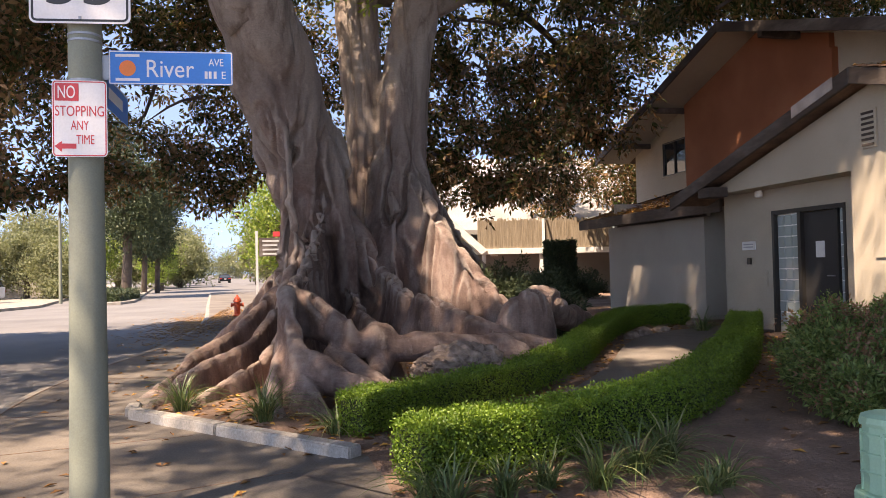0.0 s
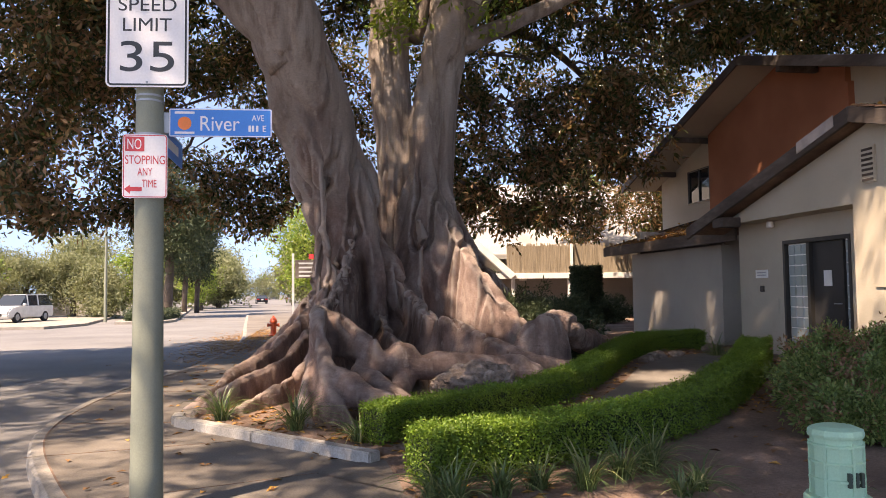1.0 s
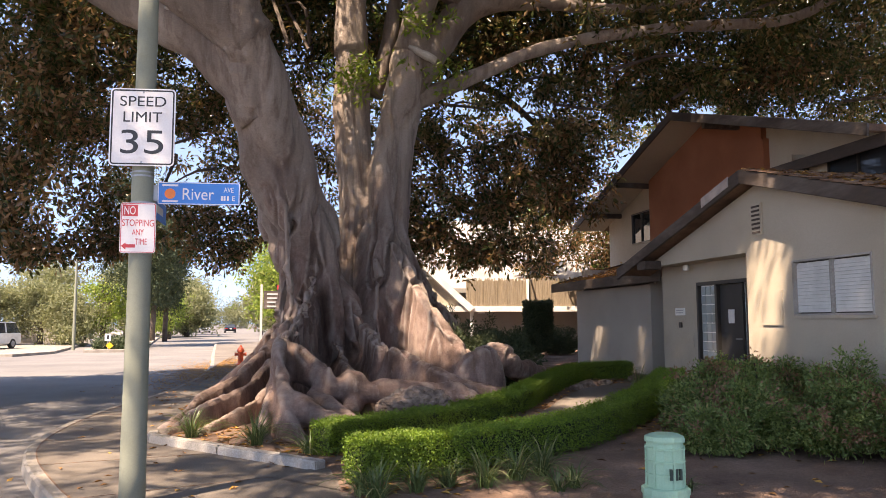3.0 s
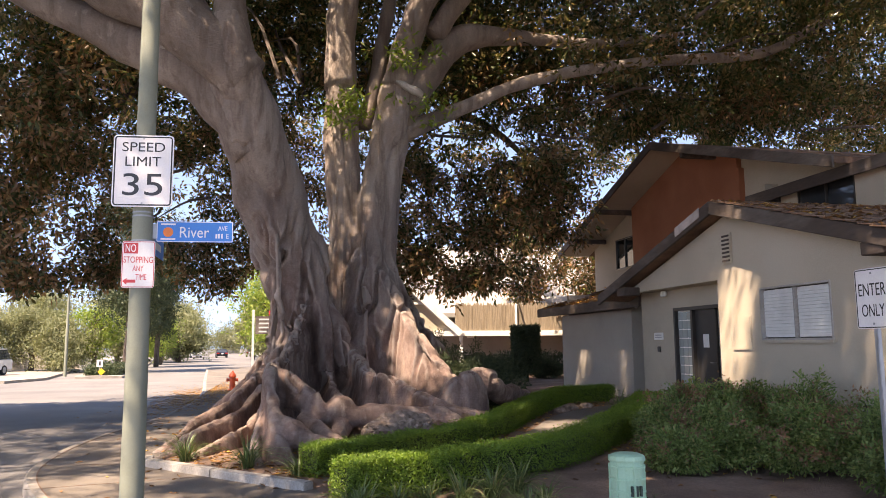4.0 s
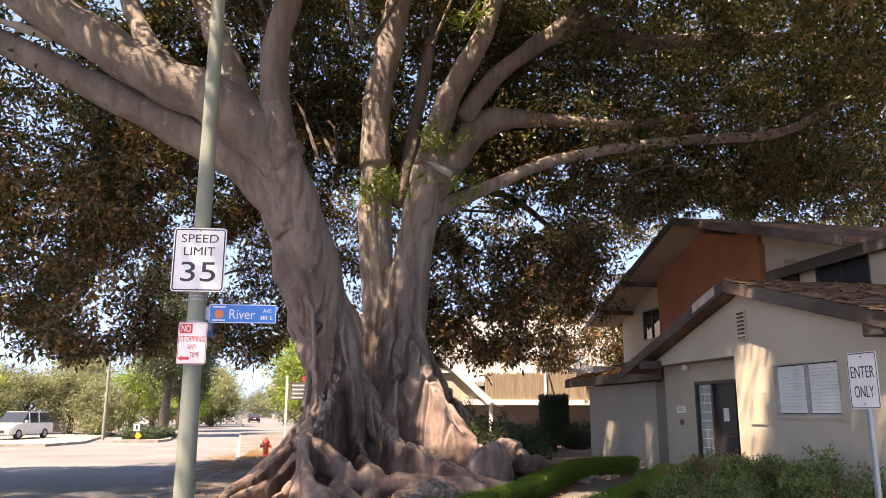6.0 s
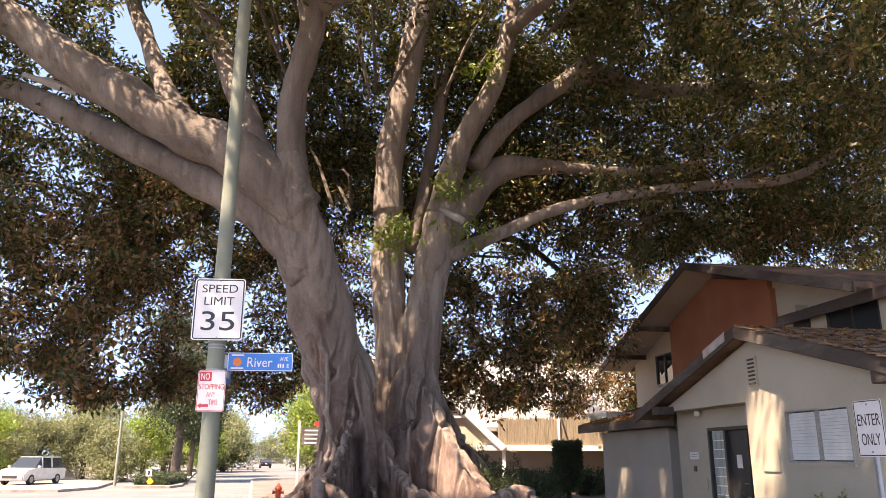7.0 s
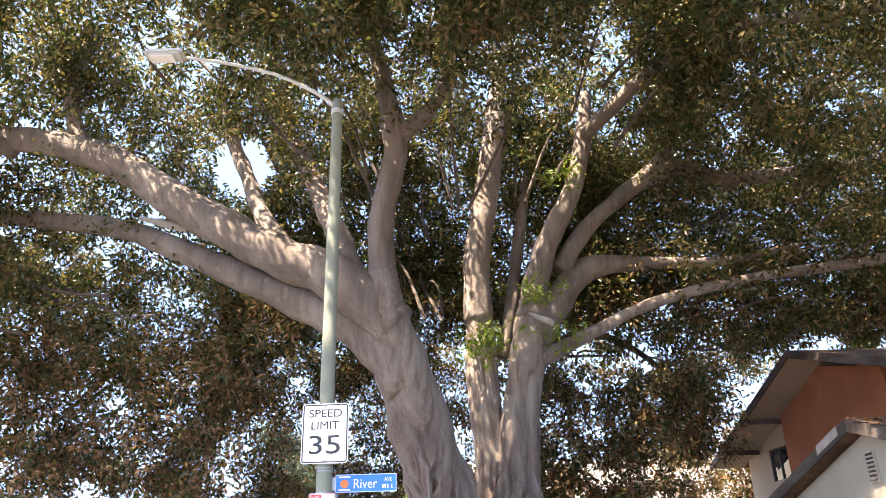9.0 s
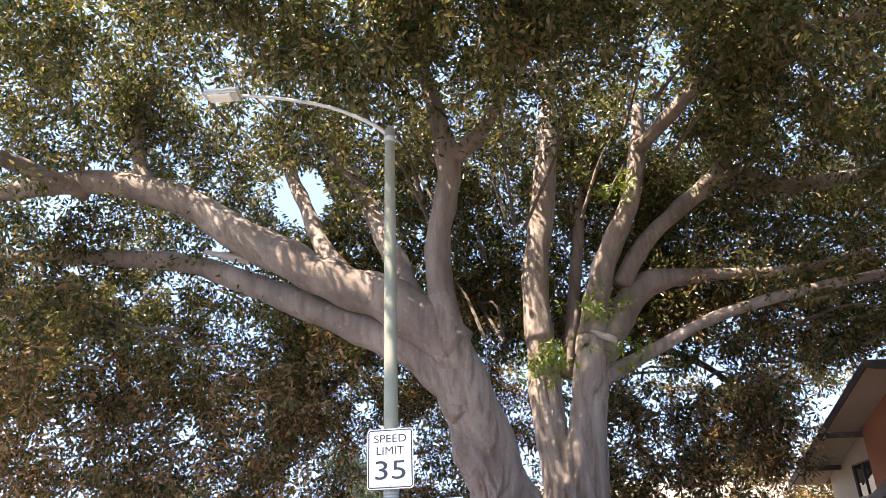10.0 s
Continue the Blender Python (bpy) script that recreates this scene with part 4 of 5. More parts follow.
for k, (pts, rad) in enumerate(BOUGHS):
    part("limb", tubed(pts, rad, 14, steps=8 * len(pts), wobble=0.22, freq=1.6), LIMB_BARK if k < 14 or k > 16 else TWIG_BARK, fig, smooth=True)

# broken stubs with pale wood
for a, b, r in (((-6.0, 13.5, 10.55), (-7.2, 13.2, 10.75), 0.13), ((-2.0, 12.9, 8.15), (-1.45, 12.6, 7.95), 0.16), ((4.0, 15.2, 8.2), (3.3, 15.1, 8.5), 0.1)):
    mid = tuple((p + q) / 2 for p, q in zip(a, b))
    part("broken_stub", tubed([a, mid, b], [r, r * 0.9, r * 0.4], 9, wobble=0.5, freq=5), KERB, fig, "pale broken branch stub")

# crown: sprigs where the foliage lies, with gaps
rng = np.random.default_rng(11)


def crown_points(count):
    out = []
    got = 0
    c, rad = np.array([3.5, 15.0, 6.0]), np.array([24.0, 19.0, 13.5])
    while got < count:
        p = rng.uniform(-1, 1, (60000, 3))
        q = np.linalg.norm(p, axis=1)
        p = c + p * rad
        x, y, z = p.T
        away = np.hypot(x - 0.5, y + 4.0)
        ragged = np.sin(x * 0.9 + 1.0) * np.sin(y * 0.8 + 1) + 0.6 * np.sin(x * 2.3 + 2) + 0.4 * np.sin(y * 3.1 + x)
        # the skirt hangs low at the back and sides; in front the foliage stays high
        low = 1.8 + away * np.tan(np.radians(4.5 + 1.0 * ragged - 0.6 * (x > 4)))
        high_front = 1.95 + away * np.tan(np.radians(41.0 + 2.5 * ragged))
        az0 = np.degrees(np.arctan2(x - 0.45, y + 5.2))
        right = np.clip((x - 6.0) / 2.5, 0, 1)
        left = np.clip((-8.0 - x) / 3.0, 0, 1)
        front = np.clip((18.0 - y) / 3.0, 0, 1)
        # unseen foliage left of the view, let down to dapple the pavement
        outside = az0 < -40
        mid = np.where(outside, 7.5, high_front) * (1 - right) * (1 - left) + right * 9.4 + left * (5.5 + np.clip(11 - y, 0, 9) * 0.7)
        need = low * (1 - front) + front * mid
        ok = (q < 1) & (q > np.where((y > 17.5) & (x > 3) & (x < 10) & (z < 8), 0.24, np.where(y > 17.5, 0.44, 0.55))) & (z > need)
        ok &= ~((x > 11.4) & (z < 8.9) & (y < 26.0)) & ~((x > 7.4) & (z < 5.2) & (y < 22.5))
        ok &= ~((y > 25.0) & (x < 11.0)) & ~((x < -9) & (y > 21))
        # nothing hangs into the street close by; the crown thins towards its back
        az = np.degrees(np.arctan2(x - 0.45, y + 5.2))
        steep = np.degrees(np.arctan2(z - 1.95, np.hypot(x - 0.45, y + 5.2)))
        ok &= ~((y < 6.5) & (steep < 46) & (az > -40) & (az < 50)) & (steep < 78) & ~((y < 6.5) & (z < 7.5))
        ok &= z < 14.0 - np.clip(y - 19.5, 0, 9) * 0.7 + 3.0 * (y < 19.5)
        ok &= ~((x > 11.0) & (y > 19.5) & (y < 27) & (z < 8.9))
        p = p[ok]
        if len(p):
            d = np.array([0.45 * noise.noise((a * 0.4, b * 0.4, e * 0.4)) + 0.85 * noise.noise((a * 1.15, b * 1.15, e * 1.15)) for a, b, e in p])
            p = p[d > 0.08 + 0.14 * rng.random(len(p))]
        # thinner towards both sides
        thin = np.where((p[:, 0] > 8) & (p[:, 1] < 19), 0.5, np.where((p[:, 0] < -6) & (p[:, 1] < 19), 0.55, 1.0))
        p = p[rng.random(len(p)) < thin]
        out.append(p)
        got += len(p)
    return np.concatenate(out)[:count]


SPRIGS = crown_points(45000)
# tufts along the outer limbs
more = []
for pts, rad in BOUGHS[2:7] + BOUGHS[10:14]:
    line = smooth_line(pts, 30)
    for q in line[17 if max(rad) > 0.4 else 12:]:
        more.append(rng.normal(q, (0.55, 0.55, 0.45), (9, 3)) + (0, 0, 0.25))
more.append(rng.uniform((-7, 16.8, 9.5), (8, 21.5, 16.5), (2800, 3)))
more.append(rng.uniform((-4.5, 8.0, 12.4), (3.5, 12.0, 16.0), (560, 3)))
# top layer added mostly out of view, to shade limbs, house and pavement
top = rng.uniform((-18, -3, 14.6), (17, 17, 18.6), (27000, 3))
clumped = np.array([noise.noise((a * 1.0, b * 1.0, e * 0.6)) for a, b, e in top])
more.append(top[(clumped > 0.03) & (np.hypot((top[:, 0] + 1) / 18, (top[:, 1] - 7) / 11) < 1)])
# dense foliage behind the limbs over the house
more.append(rng.uniform((4.5, 17.0, 9.0), (17, 20.5, 15.5), (2600, 3)))
# the brown skirt low on the street side
skirt = rng.uniform((-14, 14.5, 3.3), (-3.2, 20, 9.5), (2600, 3))
ragged = np.array([noise.noise((a * 0.9, b * 0.9, e * 0.9)) for a, b, e in skirt])
more.append(skirt[(ragged > 0.06) & (skirt[:, 2] > 3.4 + 1.2 * np.sin(skirt[:, 0] * 1.3) + np.clip(skirt[:, 0] + 6.0, 0, 3) * 0.9)])
SPRIGS = np.concatenate([SPRIGS] + more)
# unseen dense clump, added sunward of the bay wall to keep it shaded
SPRIGS = np.concatenate([SPRIGS, rng.normal((1.4, 0.2, 16.5), (1.7, 1.9, 0.8), (1100, 3))])
# openings through which the sun reaches the ground, the wall and the great buttress
s = np.array(SUN_FROM)
keep = np.ones(len(SPRIGS), bool)
for spot, wide in (((8.44, 8.75, 2.2), 0.7), ((8.44, 6.7, 2.1), 0.22), ((8.44, 5.3, 1.8), 0.3), ((3.9, 14.2, 2.0), 1.05), ((9.4, 15.6, 0.5), 0.16), ((0.0, 10.5, 0.2), 0.6), ((3.0, 7.0, 0.6), 0.9), ((1.4, 5.2, 0.6), 0.6), ((-2.0, 7.5, 0), 0.5), ((6.0, 10.6, 0.5), 0.75), ((4.7, 12.1, 0.9), 0.4), ((-0.6, 9.2, 0.2), 0.5)):
    r = SPRIGS - np.array(spot)
    off = r - np.outer(r @ s, s)
    keep &= (np.linalg.norm(off, axis=1) > wide) | (rng.random(len(SPRIGS)) < 0.04)
# one clear hole in the crown above the big limb
eye, way = np.array([0.45, -5.2, 1.96]), np.array([-5.15, 19.0, 10.64])
way /= np.linalg.norm(way)
r = SPRIGS - eye
along = r @ way
keep &= np.linalg.norm(r - np.outer(along, way), axis=1) > 0.042 * along
# thinner at the back on the street side, and no foliage before the two great limbs
x, y, z = SPRIGS.T
keep &= ~((y > 17.5) & (x < -1) & (rng.random(len(SPRIGS)) < 0.12))
keep &= ~((x > -15) & (x < -4) & (y < 13.2) & (z > 8.3) & (z < 13.4) & (rng.random(len(SPRIGS)) < 0.85))
SPRIGS = SPRIGS[keep]
leaves("crown", SPRIGS, 13, 0.21, 0.085, FIG_LEAF, fig, 0.32, 0, 3, "dense dark green leaves with rusty undersides", droop=0.5)
for k, c in enumerate(((2.0, 15.6, 7.7), (4.0, 15.3, 7.9), (3.6, 14.9, 9.2), (4.6, 14.6, 12.6), (2.2, 15.7, 8.0))):
    tagged(leaves("shoot", rng.normal(c, (0.35, 0.2, 0.22), (26, 3)), 7, 0.2, 0.07, YOUNG_LEAF, fig, 0.15, 0.1, 20 + k, "bright young leaves"), kind="stuff")

# thin branches inside the crown
bm = bmesh.new()
for k in range(260):
    p = SPRIGS[rng.integers(len(SPRIGS))]
    if p[1] < 10:
        continue
    root = np.array([1.5, 15.5, 7.5])
    d = root - p
    d /= np.linalg.norm(d)
    ln = rng.uniform(1.5, 4.0)
    b = p + d * ln + rng.normal(0, 0.3, 3)
    m = (p + b) / 2 + rng.normal(0, 0.25, 3) + np.array([0, 0, 0.2])
    tube(bm, [tuple(b), tuple(m), tuple(p)], [0.055, 0.04, 0.012], 5, 6)
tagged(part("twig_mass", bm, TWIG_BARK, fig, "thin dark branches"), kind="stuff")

# ---- lamp post with its signs ----
PX, PY = -0.915, 4.88
lamp = thing("street_lamp", (PX, PY, 0), "tall tapered concrete street lamp post with curved arm", "street lamp")
part("post", lathe(bmesh.new(), [(0.122, -0.1), (0.119, 0.3), (0.106, 2.1), (0.093, 5.0), (0.08, 8.6), (0.083, 8.62), (0.083, 8.74), (0.05, 8.78)], 28), POLE, lamp, smooth=True)
part("arm", tubed([(0, 0, 8.62), (-0.33, -0.04, 8.88), (-0.95, -0.13, 9.16), (-1.7, -0.24, 9.31), (-2.38, -0.33, 9.37)], [0.035, 0.033, 0.03, 0.027, 0.025], 12), LAMP_GREY, lamp, smooth=True)
part("collar", lathe(bmesh.new(), [(0.09, 8.5), (0.096, 8.51), (0.096, 8.57), (0.09, 8.58)], 24), LAMP_GREY, lamp)
bm = boxed(-2.94, -2.34, -0.55, -0.24, 9.31, 9.41, 0.035)
for v in bm.verts:
    if v.co.x < -2.78:
        v.co.z += 0.01
        v.co.y = -0.39 + (v.co.y + 0.39) * 0.7
head = part("lamp_head", bm, LAMP_GREY, lamp, "flat grey lamp head")
part("lens", boxed(-2.86, -2.48, -0.5, -0.29, 9.285, 9.308, 0.01), WHITE_PAINT, head)
for z in (3.16, 3.12, 2.86, 2.82, 2.6):
    r = 0.1055 - (z - 2.1) * 0.0044
    part("strap", lathe(bmesh.new(), [(r, z), (r + 0.004, z + 0.002), (r + 0.004, z + 0.016), (r, z + 0.018)], 24), STEEL, lamp, "steel strap")

speed = thing("speed_limit_sign", (-0.908, 4.735, 3.592), "white speed limit sign with black lettering on the lamp post", "road sign")
speed.rotation_euler = (0, 0, radians(-5))
part("plate", sheet(0.61, 0.762, 0.04, 0.004), SIGN_WHITE, speed)
part("border", rim(0.585, 0.737, 0.032, 0.014, 0), SIGN_BLACK, speed)
lettering("SPEED", 0.43, 0.10, SIGN_BLACK, speed, (0, 0, 0.255))
lettering("LIMIT", 0.36, 0.10, SIGN_BLACK, speed, (0, 0, 0.10))
lettering("35", 0.40, 0.235, SIGN_BLACK, speed, (0, 0, -0.145), "number")
for z in (0.345, -0.345):
    part("bolt", boxed(-0.008, 0.008, -0.006, 0.0, z - 0.008, z + 0.008), STEEL, speed)

name_sign = thing("street_name_sign", (-0.381, 4.85, 2.975), "blue street name sign with white lettering and orange emblem", "street sign")
name_sign.rotation_euler = (0, 0, radians(-4))
part("plate", sheet(0.785, 0.222, 0.012, 0.006), SIGN_BLUE, name_sign)
part("border", rim(0.78, 0.217, 0.01, 0.007, 0), SIGN_WHITE, name_sign)
lettering("River", 0.30, 0.115, SIGN_WHITE, name_sign, (-0.005, 0, -0.005))
lettering("AVE", 0.095, 0.048, SIGN_WHITE, name_sign, (0.285, 0, 0.04))
for x in (0.212, 0.238, 0.27):
    part("bar", boxed(x, x + 0.018, -0.002, 0, -0.068, -0.02), SIGN_WHITE, name_sign)
lettering("E", 0.027, 0.048, SIGN_WHITE, name_sign, (0.335, 0, -0.044))
part("emblem", prism(bmesh.new(), [(-0.275 + 0.052 * math.cos(k * 0.314), 0, -0.005 + 0.052 * math.sin(k * 0.314)) for k in range(20)], (0, -0.003, 0)), SIGN_ORANGE, name_sign, "round orange emblem")
part("bar", boxed(-0.35, -0.20, -0.002, 0, 0.07, 0.088), SIGN_WHITE, name_sign)
part("bar", boxed(-0.35, -0.20, -0.002, 0, -0.088, -0.07), SIGN_WHITE, name_sign)
part("bracket", boxed(-0.46, -0.38, 0.0, 0.03, -0.08, 0.08, 0.006), STEEL, name_sign)

cross = thing("cross_street_sign", (PX + 0.08, 5.4, 2.87), "second blue street name sign set crosswise behind the post", "street sign")
part("plate", boxed(-0.003, 0.003, -0.40, 0.40, -0.11, 0.11), SIGN_BLUE, cross)
part("border", boxed(-0.0045, 0.0045, -0.40, 0.40, 0.095, 0.108), SIGN_WHITE, cross)
part("bar", boxed(-0.0045, 0.0045, -0.25, 0.2, -0.04, 0.04), SIGN_WHITE, cross)
part("bracket", boxed(-0.02, 0.02, -0.41, -0.36, -0.08, 0.08, 0.006), STEEL, cross)

stop = thing("no_stopping_sign", (-0.921, 4.755, 2.612), "white sign with red lettering that forbids stopping, scuffed", "road sign")
stop.scale = (1.06, 1, 1.06)
part("plate", sheet(0.305, 0.457, 0.025, 0.004), SIGN_WHITE, stop)
part("border", rim(0.295, 0.447, 0.02, 0.006, 0), SIGN_RED, stop)
part("red_block", boxed(-0.135, -0.005, -0.002, 0, 0.105, 0.21), SIGN_RED, stop)
lettering("NO", 0.095, 0.075, SIGN_WHITE, stop, (-0.072, -0.0022, 0.158))
lettering("STOPPING", 0.27, 0.062, SIGN_RED, stop, (0, 0, 0.045))
lettering("ANY", 0.10, 0.055, SIGN_RED, stop, (0.0, 0, -0.04))
lettering("TIME", 0.10, 0.055, SIGN_RED, stop, (0.03, 0, -0.125))
part("arrow", prism(bmesh.new(), [(-0.14, 0, -0.165), (-0.10, 0, -0.135), (-0.10, 0, -0.15), (-0.02, 0, -0.15), (-0.02, 0, -0.18), (-0.10, 0, -0.18), (-0.10, 0, -0.2)], (0, -0.002, 0)), SIGN_RED, stop)

enter = thing("enter_only_sign", (6.37, 3.09, 0), "white enter only sign on a steel post in the shrub bed", "road sign")
ph = soil_height(6.37, 3.09)
part("post", boxed(-0.0, 0.05, -0.025, 0.025, ph - 0.3, 2.3, 0.006), STEEL, enter)
pl = sheet(0.457, 0.61, 0.03, 0.004)
turn = Matrix.Translation((-0.006, 0, 2.185)) @ Matrix.Rotation(radians(-90), 4, "Z")
bmesh.ops.transform(pl, matrix=turn, verts=pl.verts)
part("plate", pl, SIGN_WHITE, enter)
bd = rim(0.44, 0.593, 0.025, 0.01, 0)
bmesh.ops.transform(bd, matrix=turn, verts=bd.verts)
part("border", bd, SIGN_BLACK, enter)
for word, w, z in (("ENTER", 0.36, 0.09), ("ONLY", 0.30, -0.12)):
    ob = lettering(word, w, 0.125, SIGN_BLACK, enter, (0, 0, z))
    ob.data.transform(turn)
for z in (2.44, 1.93):
    part("bolt", boxed(-0.014, -0.006, -0.01, 0.01, z - 0.01, z + 0.01), STEEL, enter)

# ---- green utility pedestal ----
util = thing("utility_pedestal", (3.82, 3.5, soil_height(3.82, 3.5)), "faded green ribbed utility pedestal standing in the soil", "utility box")
util.scale = (0.81, 0.81, 0.93)
bm = lathe(bmesh.new(), [(0.20, -0.1), (0.215, 0.0), (0.205, 0.12), (0.20, 0.6), (0.195, 0.64), (0.15, 0.66), (0.02, 0.67)], 12)
part("body", bm, UTILITY_GREEN, util)
for z in (0.32, 0.44, 0.56):
    r = 0.205
    part("rib", lathe(bmesh.new(), [(r - 0.01, z), (r + 0.012, z + 0.005), (r + 0.012, z + 0.02), (r - 0.01, z + 0.03)], 12), UTILITY_GREEN, util)
for k in range(6):
    w = 2 * math.pi * (k + 0.5) / 6
    bm = boxed(0.195, 0.214, -0.012, 0.012, 0.1, 0.6)
    bmesh.ops.rotate(bm, verts=bm.verts, matrix=Matrix.Rotation(w, 3, "Z"), cent=(0, 0, 0))
    part("vertical_rib", bm, UTILITY_GREEN, util)
part("cap", lathe(bmesh.new(), [(0.215, 0.63), (0.22, 0.65), (0.21, 0.685), (0.15, 0.705), (0.02, 0.71)], 12), UTILITY_GREEN, util)
part("base", lathe(bmesh.new(), [(0.25, -0.1), (0.25, 0.14), (0.262, 0.145), (0.262, 0.20), (0.25, 0.21), (0.2, 0.215)], 12), UTILITY_GREEN, util)
for x in (-0.05, 0.01, 0.06):
    part("slot", boxed(x, x + 0.025, -0.222, -0.19, 0.30, 0.40), UTILITY_DARK, util)


# ---- hedges ----
def hedge(line, wide, high, label, seed):
    rng = np.random.default_rng(seed)
    pts = smooth_line(line, 60)
    L, R = offset_line(pts, wide / 2), offset_line(pts, -wide / 2)
    z0 = [rise(p[0], p[1]) for p in pts]
    h = thing("hedge", (0, 0, 0), label, "hedge")
    bm = bmesh.new()
    last = None
    for k in range(60):
        a, b = L[k], R[k]
        def at(u, zz):
            q = a.lerp(b, u)
            return bm.verts.new((q.x, q.y, z0[k] + zz))
        i = 0.03 / wide
        row = [at(i, 0.06), at(i, high - 0.06), at(3 * i, high - 0.03), at(1 - 3 * i, high - 0.03), at(1 - i, high - 0.06), at(1 - i, 0.06)]
        if last:
            for j in range(6):
                bm.faces.new((last[j], last[(j + 1) % 6], row[(j + 1) % 6], row[j]))
        else:
            bm.faces.new(row)
        last = row
    bm.faces.new(last[::-1])
    part("core", bm, HEDGE_INNER_SHADE, h)
    length = sum(np.linalg.norm(q - p) for p, q in zip(pts, pts[1:]))
    n = int(length * (wide + 2 * high) * 2600)
    s = rng.random(n) * 58.99
    w = rng.random(n) * (wide + 2 * high)
    out = []
    for si, wi in zip(s, w):
        k, f = int(si), si % 1
        a, b = L[k].lerp(L[k + 1], f), R[k].lerp(R[k + 1], f)
        z = z0[k] * (1 - f) + z0[k + 1] * f
        wave = 0.045 * noise.noise((a.x * 2.2, a.y * 2.2, seed)) + 0.025 * noise.noise((a.x * 7, b.y * 7, wi * 6))
        if wi < high:
            q, zz = a.lerp(b, -wave), 0.05 + wi * 0.97
        elif wi < high + wide:
            q, zz = a.lerp(b, (wi - high) / wide), high + wave
        else:
            q, zz = a.lerp(b, 1 + wave), 0.05 + (wi - high - wide) * 0.97
        out.append((q.x, q.y, z + zz))
    for end, k in ((0, 0), (1, 59)):
        for _ in range(int(wide * high * 3000)):
            q = L[k].lerp(R[k], rng.random())
            out.append((q.x, q.y, z0[k] + rng.random() * high))
    out = np.array(out) + rng.normal(0, 0.012, (len(out), 3))
    leaves("foliage", out, 3, 0.026, 0.016, BOX_LEAF, h, 0.03, 0.2, seed, "clipped bright green box leaves")
    for k in range(2, 58, 5):
        p = pts[k]
        part("stem", tubed([(p[0], p[1], z0[k] - 0.08), (p[0] + 0.02, p[1], z0[k] + 0.05), (p[0], p[1] + 0.02, z0[k] + 0.2)], [0.016, 0.013, 0.01], 6), TWIG_BARK, h)
    return h


hedge([(0.92, 6.8), (1.75, 7.35), (3.05, 8.4), (4.4, 10.1), (5.4, 11.7), (6.3, 13.0), (7.2, 13.75), (8.3, 13.75)], 0.38, 0.38, "low clipped green box hedge along the tree side of the path", 5)
hedge([(1.2, 5.1), (1.7, 5.3), (2.5, 5.6), (4.05, 6.5), (5.5, 8.0), (6.6, 9.3), (7.4, 10.4), (8.2, 11.5)], 0.46, 0.42, "low clipped green box hedge along the shrub side of the path", 6)


# ---- shrubs and clumps ----
def shrub(at, rad, high, seed, label, mat=None, leaf=(0.062, 0.024), count=2300):
    """Canes that arch out from the base, each with sprays of narrow leaves over its outer half."""
    rng = np.random.default_rng(seed)
    z = soil_height(at[0], at[1]) if inside(at[0], at[1], BANK) else at[2]
    s = thing("shrub", (at[0], at[1], z), label, "shrub")
    pts, tips = [], []
    canes = 34
    for k in range(canes):
        a, out = rng.uniform(0, 6.283), rad * 1.15 * math.sqrt(rng.random())
        top = high * rng.uniform(0.55, 1.15) * (1 - 0.45 * (out / (rad * 1.15)) ** 2)
        tip = np.array([out * math.cos(a), out * math.sin(a), top])
        foot = np.array([tip[0] * 0.15, tip[1] * 0.15, -0.08])
        mid = (foot + tip) / 2 + np.array([-tip[0] * 0.12, -tip[1] * 0.12, 0.12 * top])
        for u in rng.uniform(0.3, 1.02, count // canes):
            c = (1 - u) ** 2 * foot + 2 * u * (1 - u) * mid + u * u * tip
            wide = 0.05 + 0.16 * rad * (1.15 - u)
            q = c + rng.normal(0, 1, 3) * (wide, wide, wide * 0.55)
            q[2] = max(q[2], rng.uniform(0.08, 0.2))
            (tips if u > 0.93 and k % 3 == 0 else pts).append(tuple(q))
        if k % 3 == 0:
            part("stem", tubed([tuple(foot), tuple(mid), tuple(tip)], [0.014, 0.010, 0.004], 5), TWIG_BARK, s)
    leaves("foliage", pts, 6, *leaf, mat or SHRUB_LEAF, s, leaf[0] * 1.3, 0.1, seed, out_from=(0, 0, high * 0.2))
    if mat is None and tips:
        tagged(leaves("young_growth", tips, 8, leaf[0] * 0.9, leaf[1], RED_TIP, s, leaf[0] * 1.3, 0.3, seed + 500, "reddish young leaves"), kind="stuff")
    return s


NANDINA = "loose dark green shrub with a few reddish leaves by the house"
for k, (x, y, r, h) in enumerate(((5.9, 6.5, 0.45, 0.75), (6.4, 7.3, 0.45, 0.9), (6.2, 5.9, 0.7, 0.75), (6.9, 6.6, 0.6, 1.0), (7.1, 5.3, 0.7, 0.8), (7.7, 6.0, 0.55, 1.1), (7.6, 4.5, 0.65, 1.0), (7.9, 7.6, 0.45, 0.9), (7.2, 7.7, 0.45, 1.0), (8.0, 3.6, 0.6, 1.0), (7.2, 3.4, 0.6, 0.7), (5.6, 5.7, 0.4, 0.5), (7.6, 8.6, 0.4, 0.8))):
    tagged(shrub((x, y, 0), r, h, 40 + k, NANDINA), group="shrubs before the house")
for k, (x, y, r, h) in enumerate(((4.9, 15.0, 0.8, 1.5), (5.5, 14.2, 0.7, 1.1), (5.0, 13.2, 0.5, 0.7))):
    tagged(shrub((x, y, 0), r, h, 60 + k, "dark feathery shrub beside the buttress roots", PINE_LEAF, (0.10, 0.03), 1600), group="shrubs by the roots")
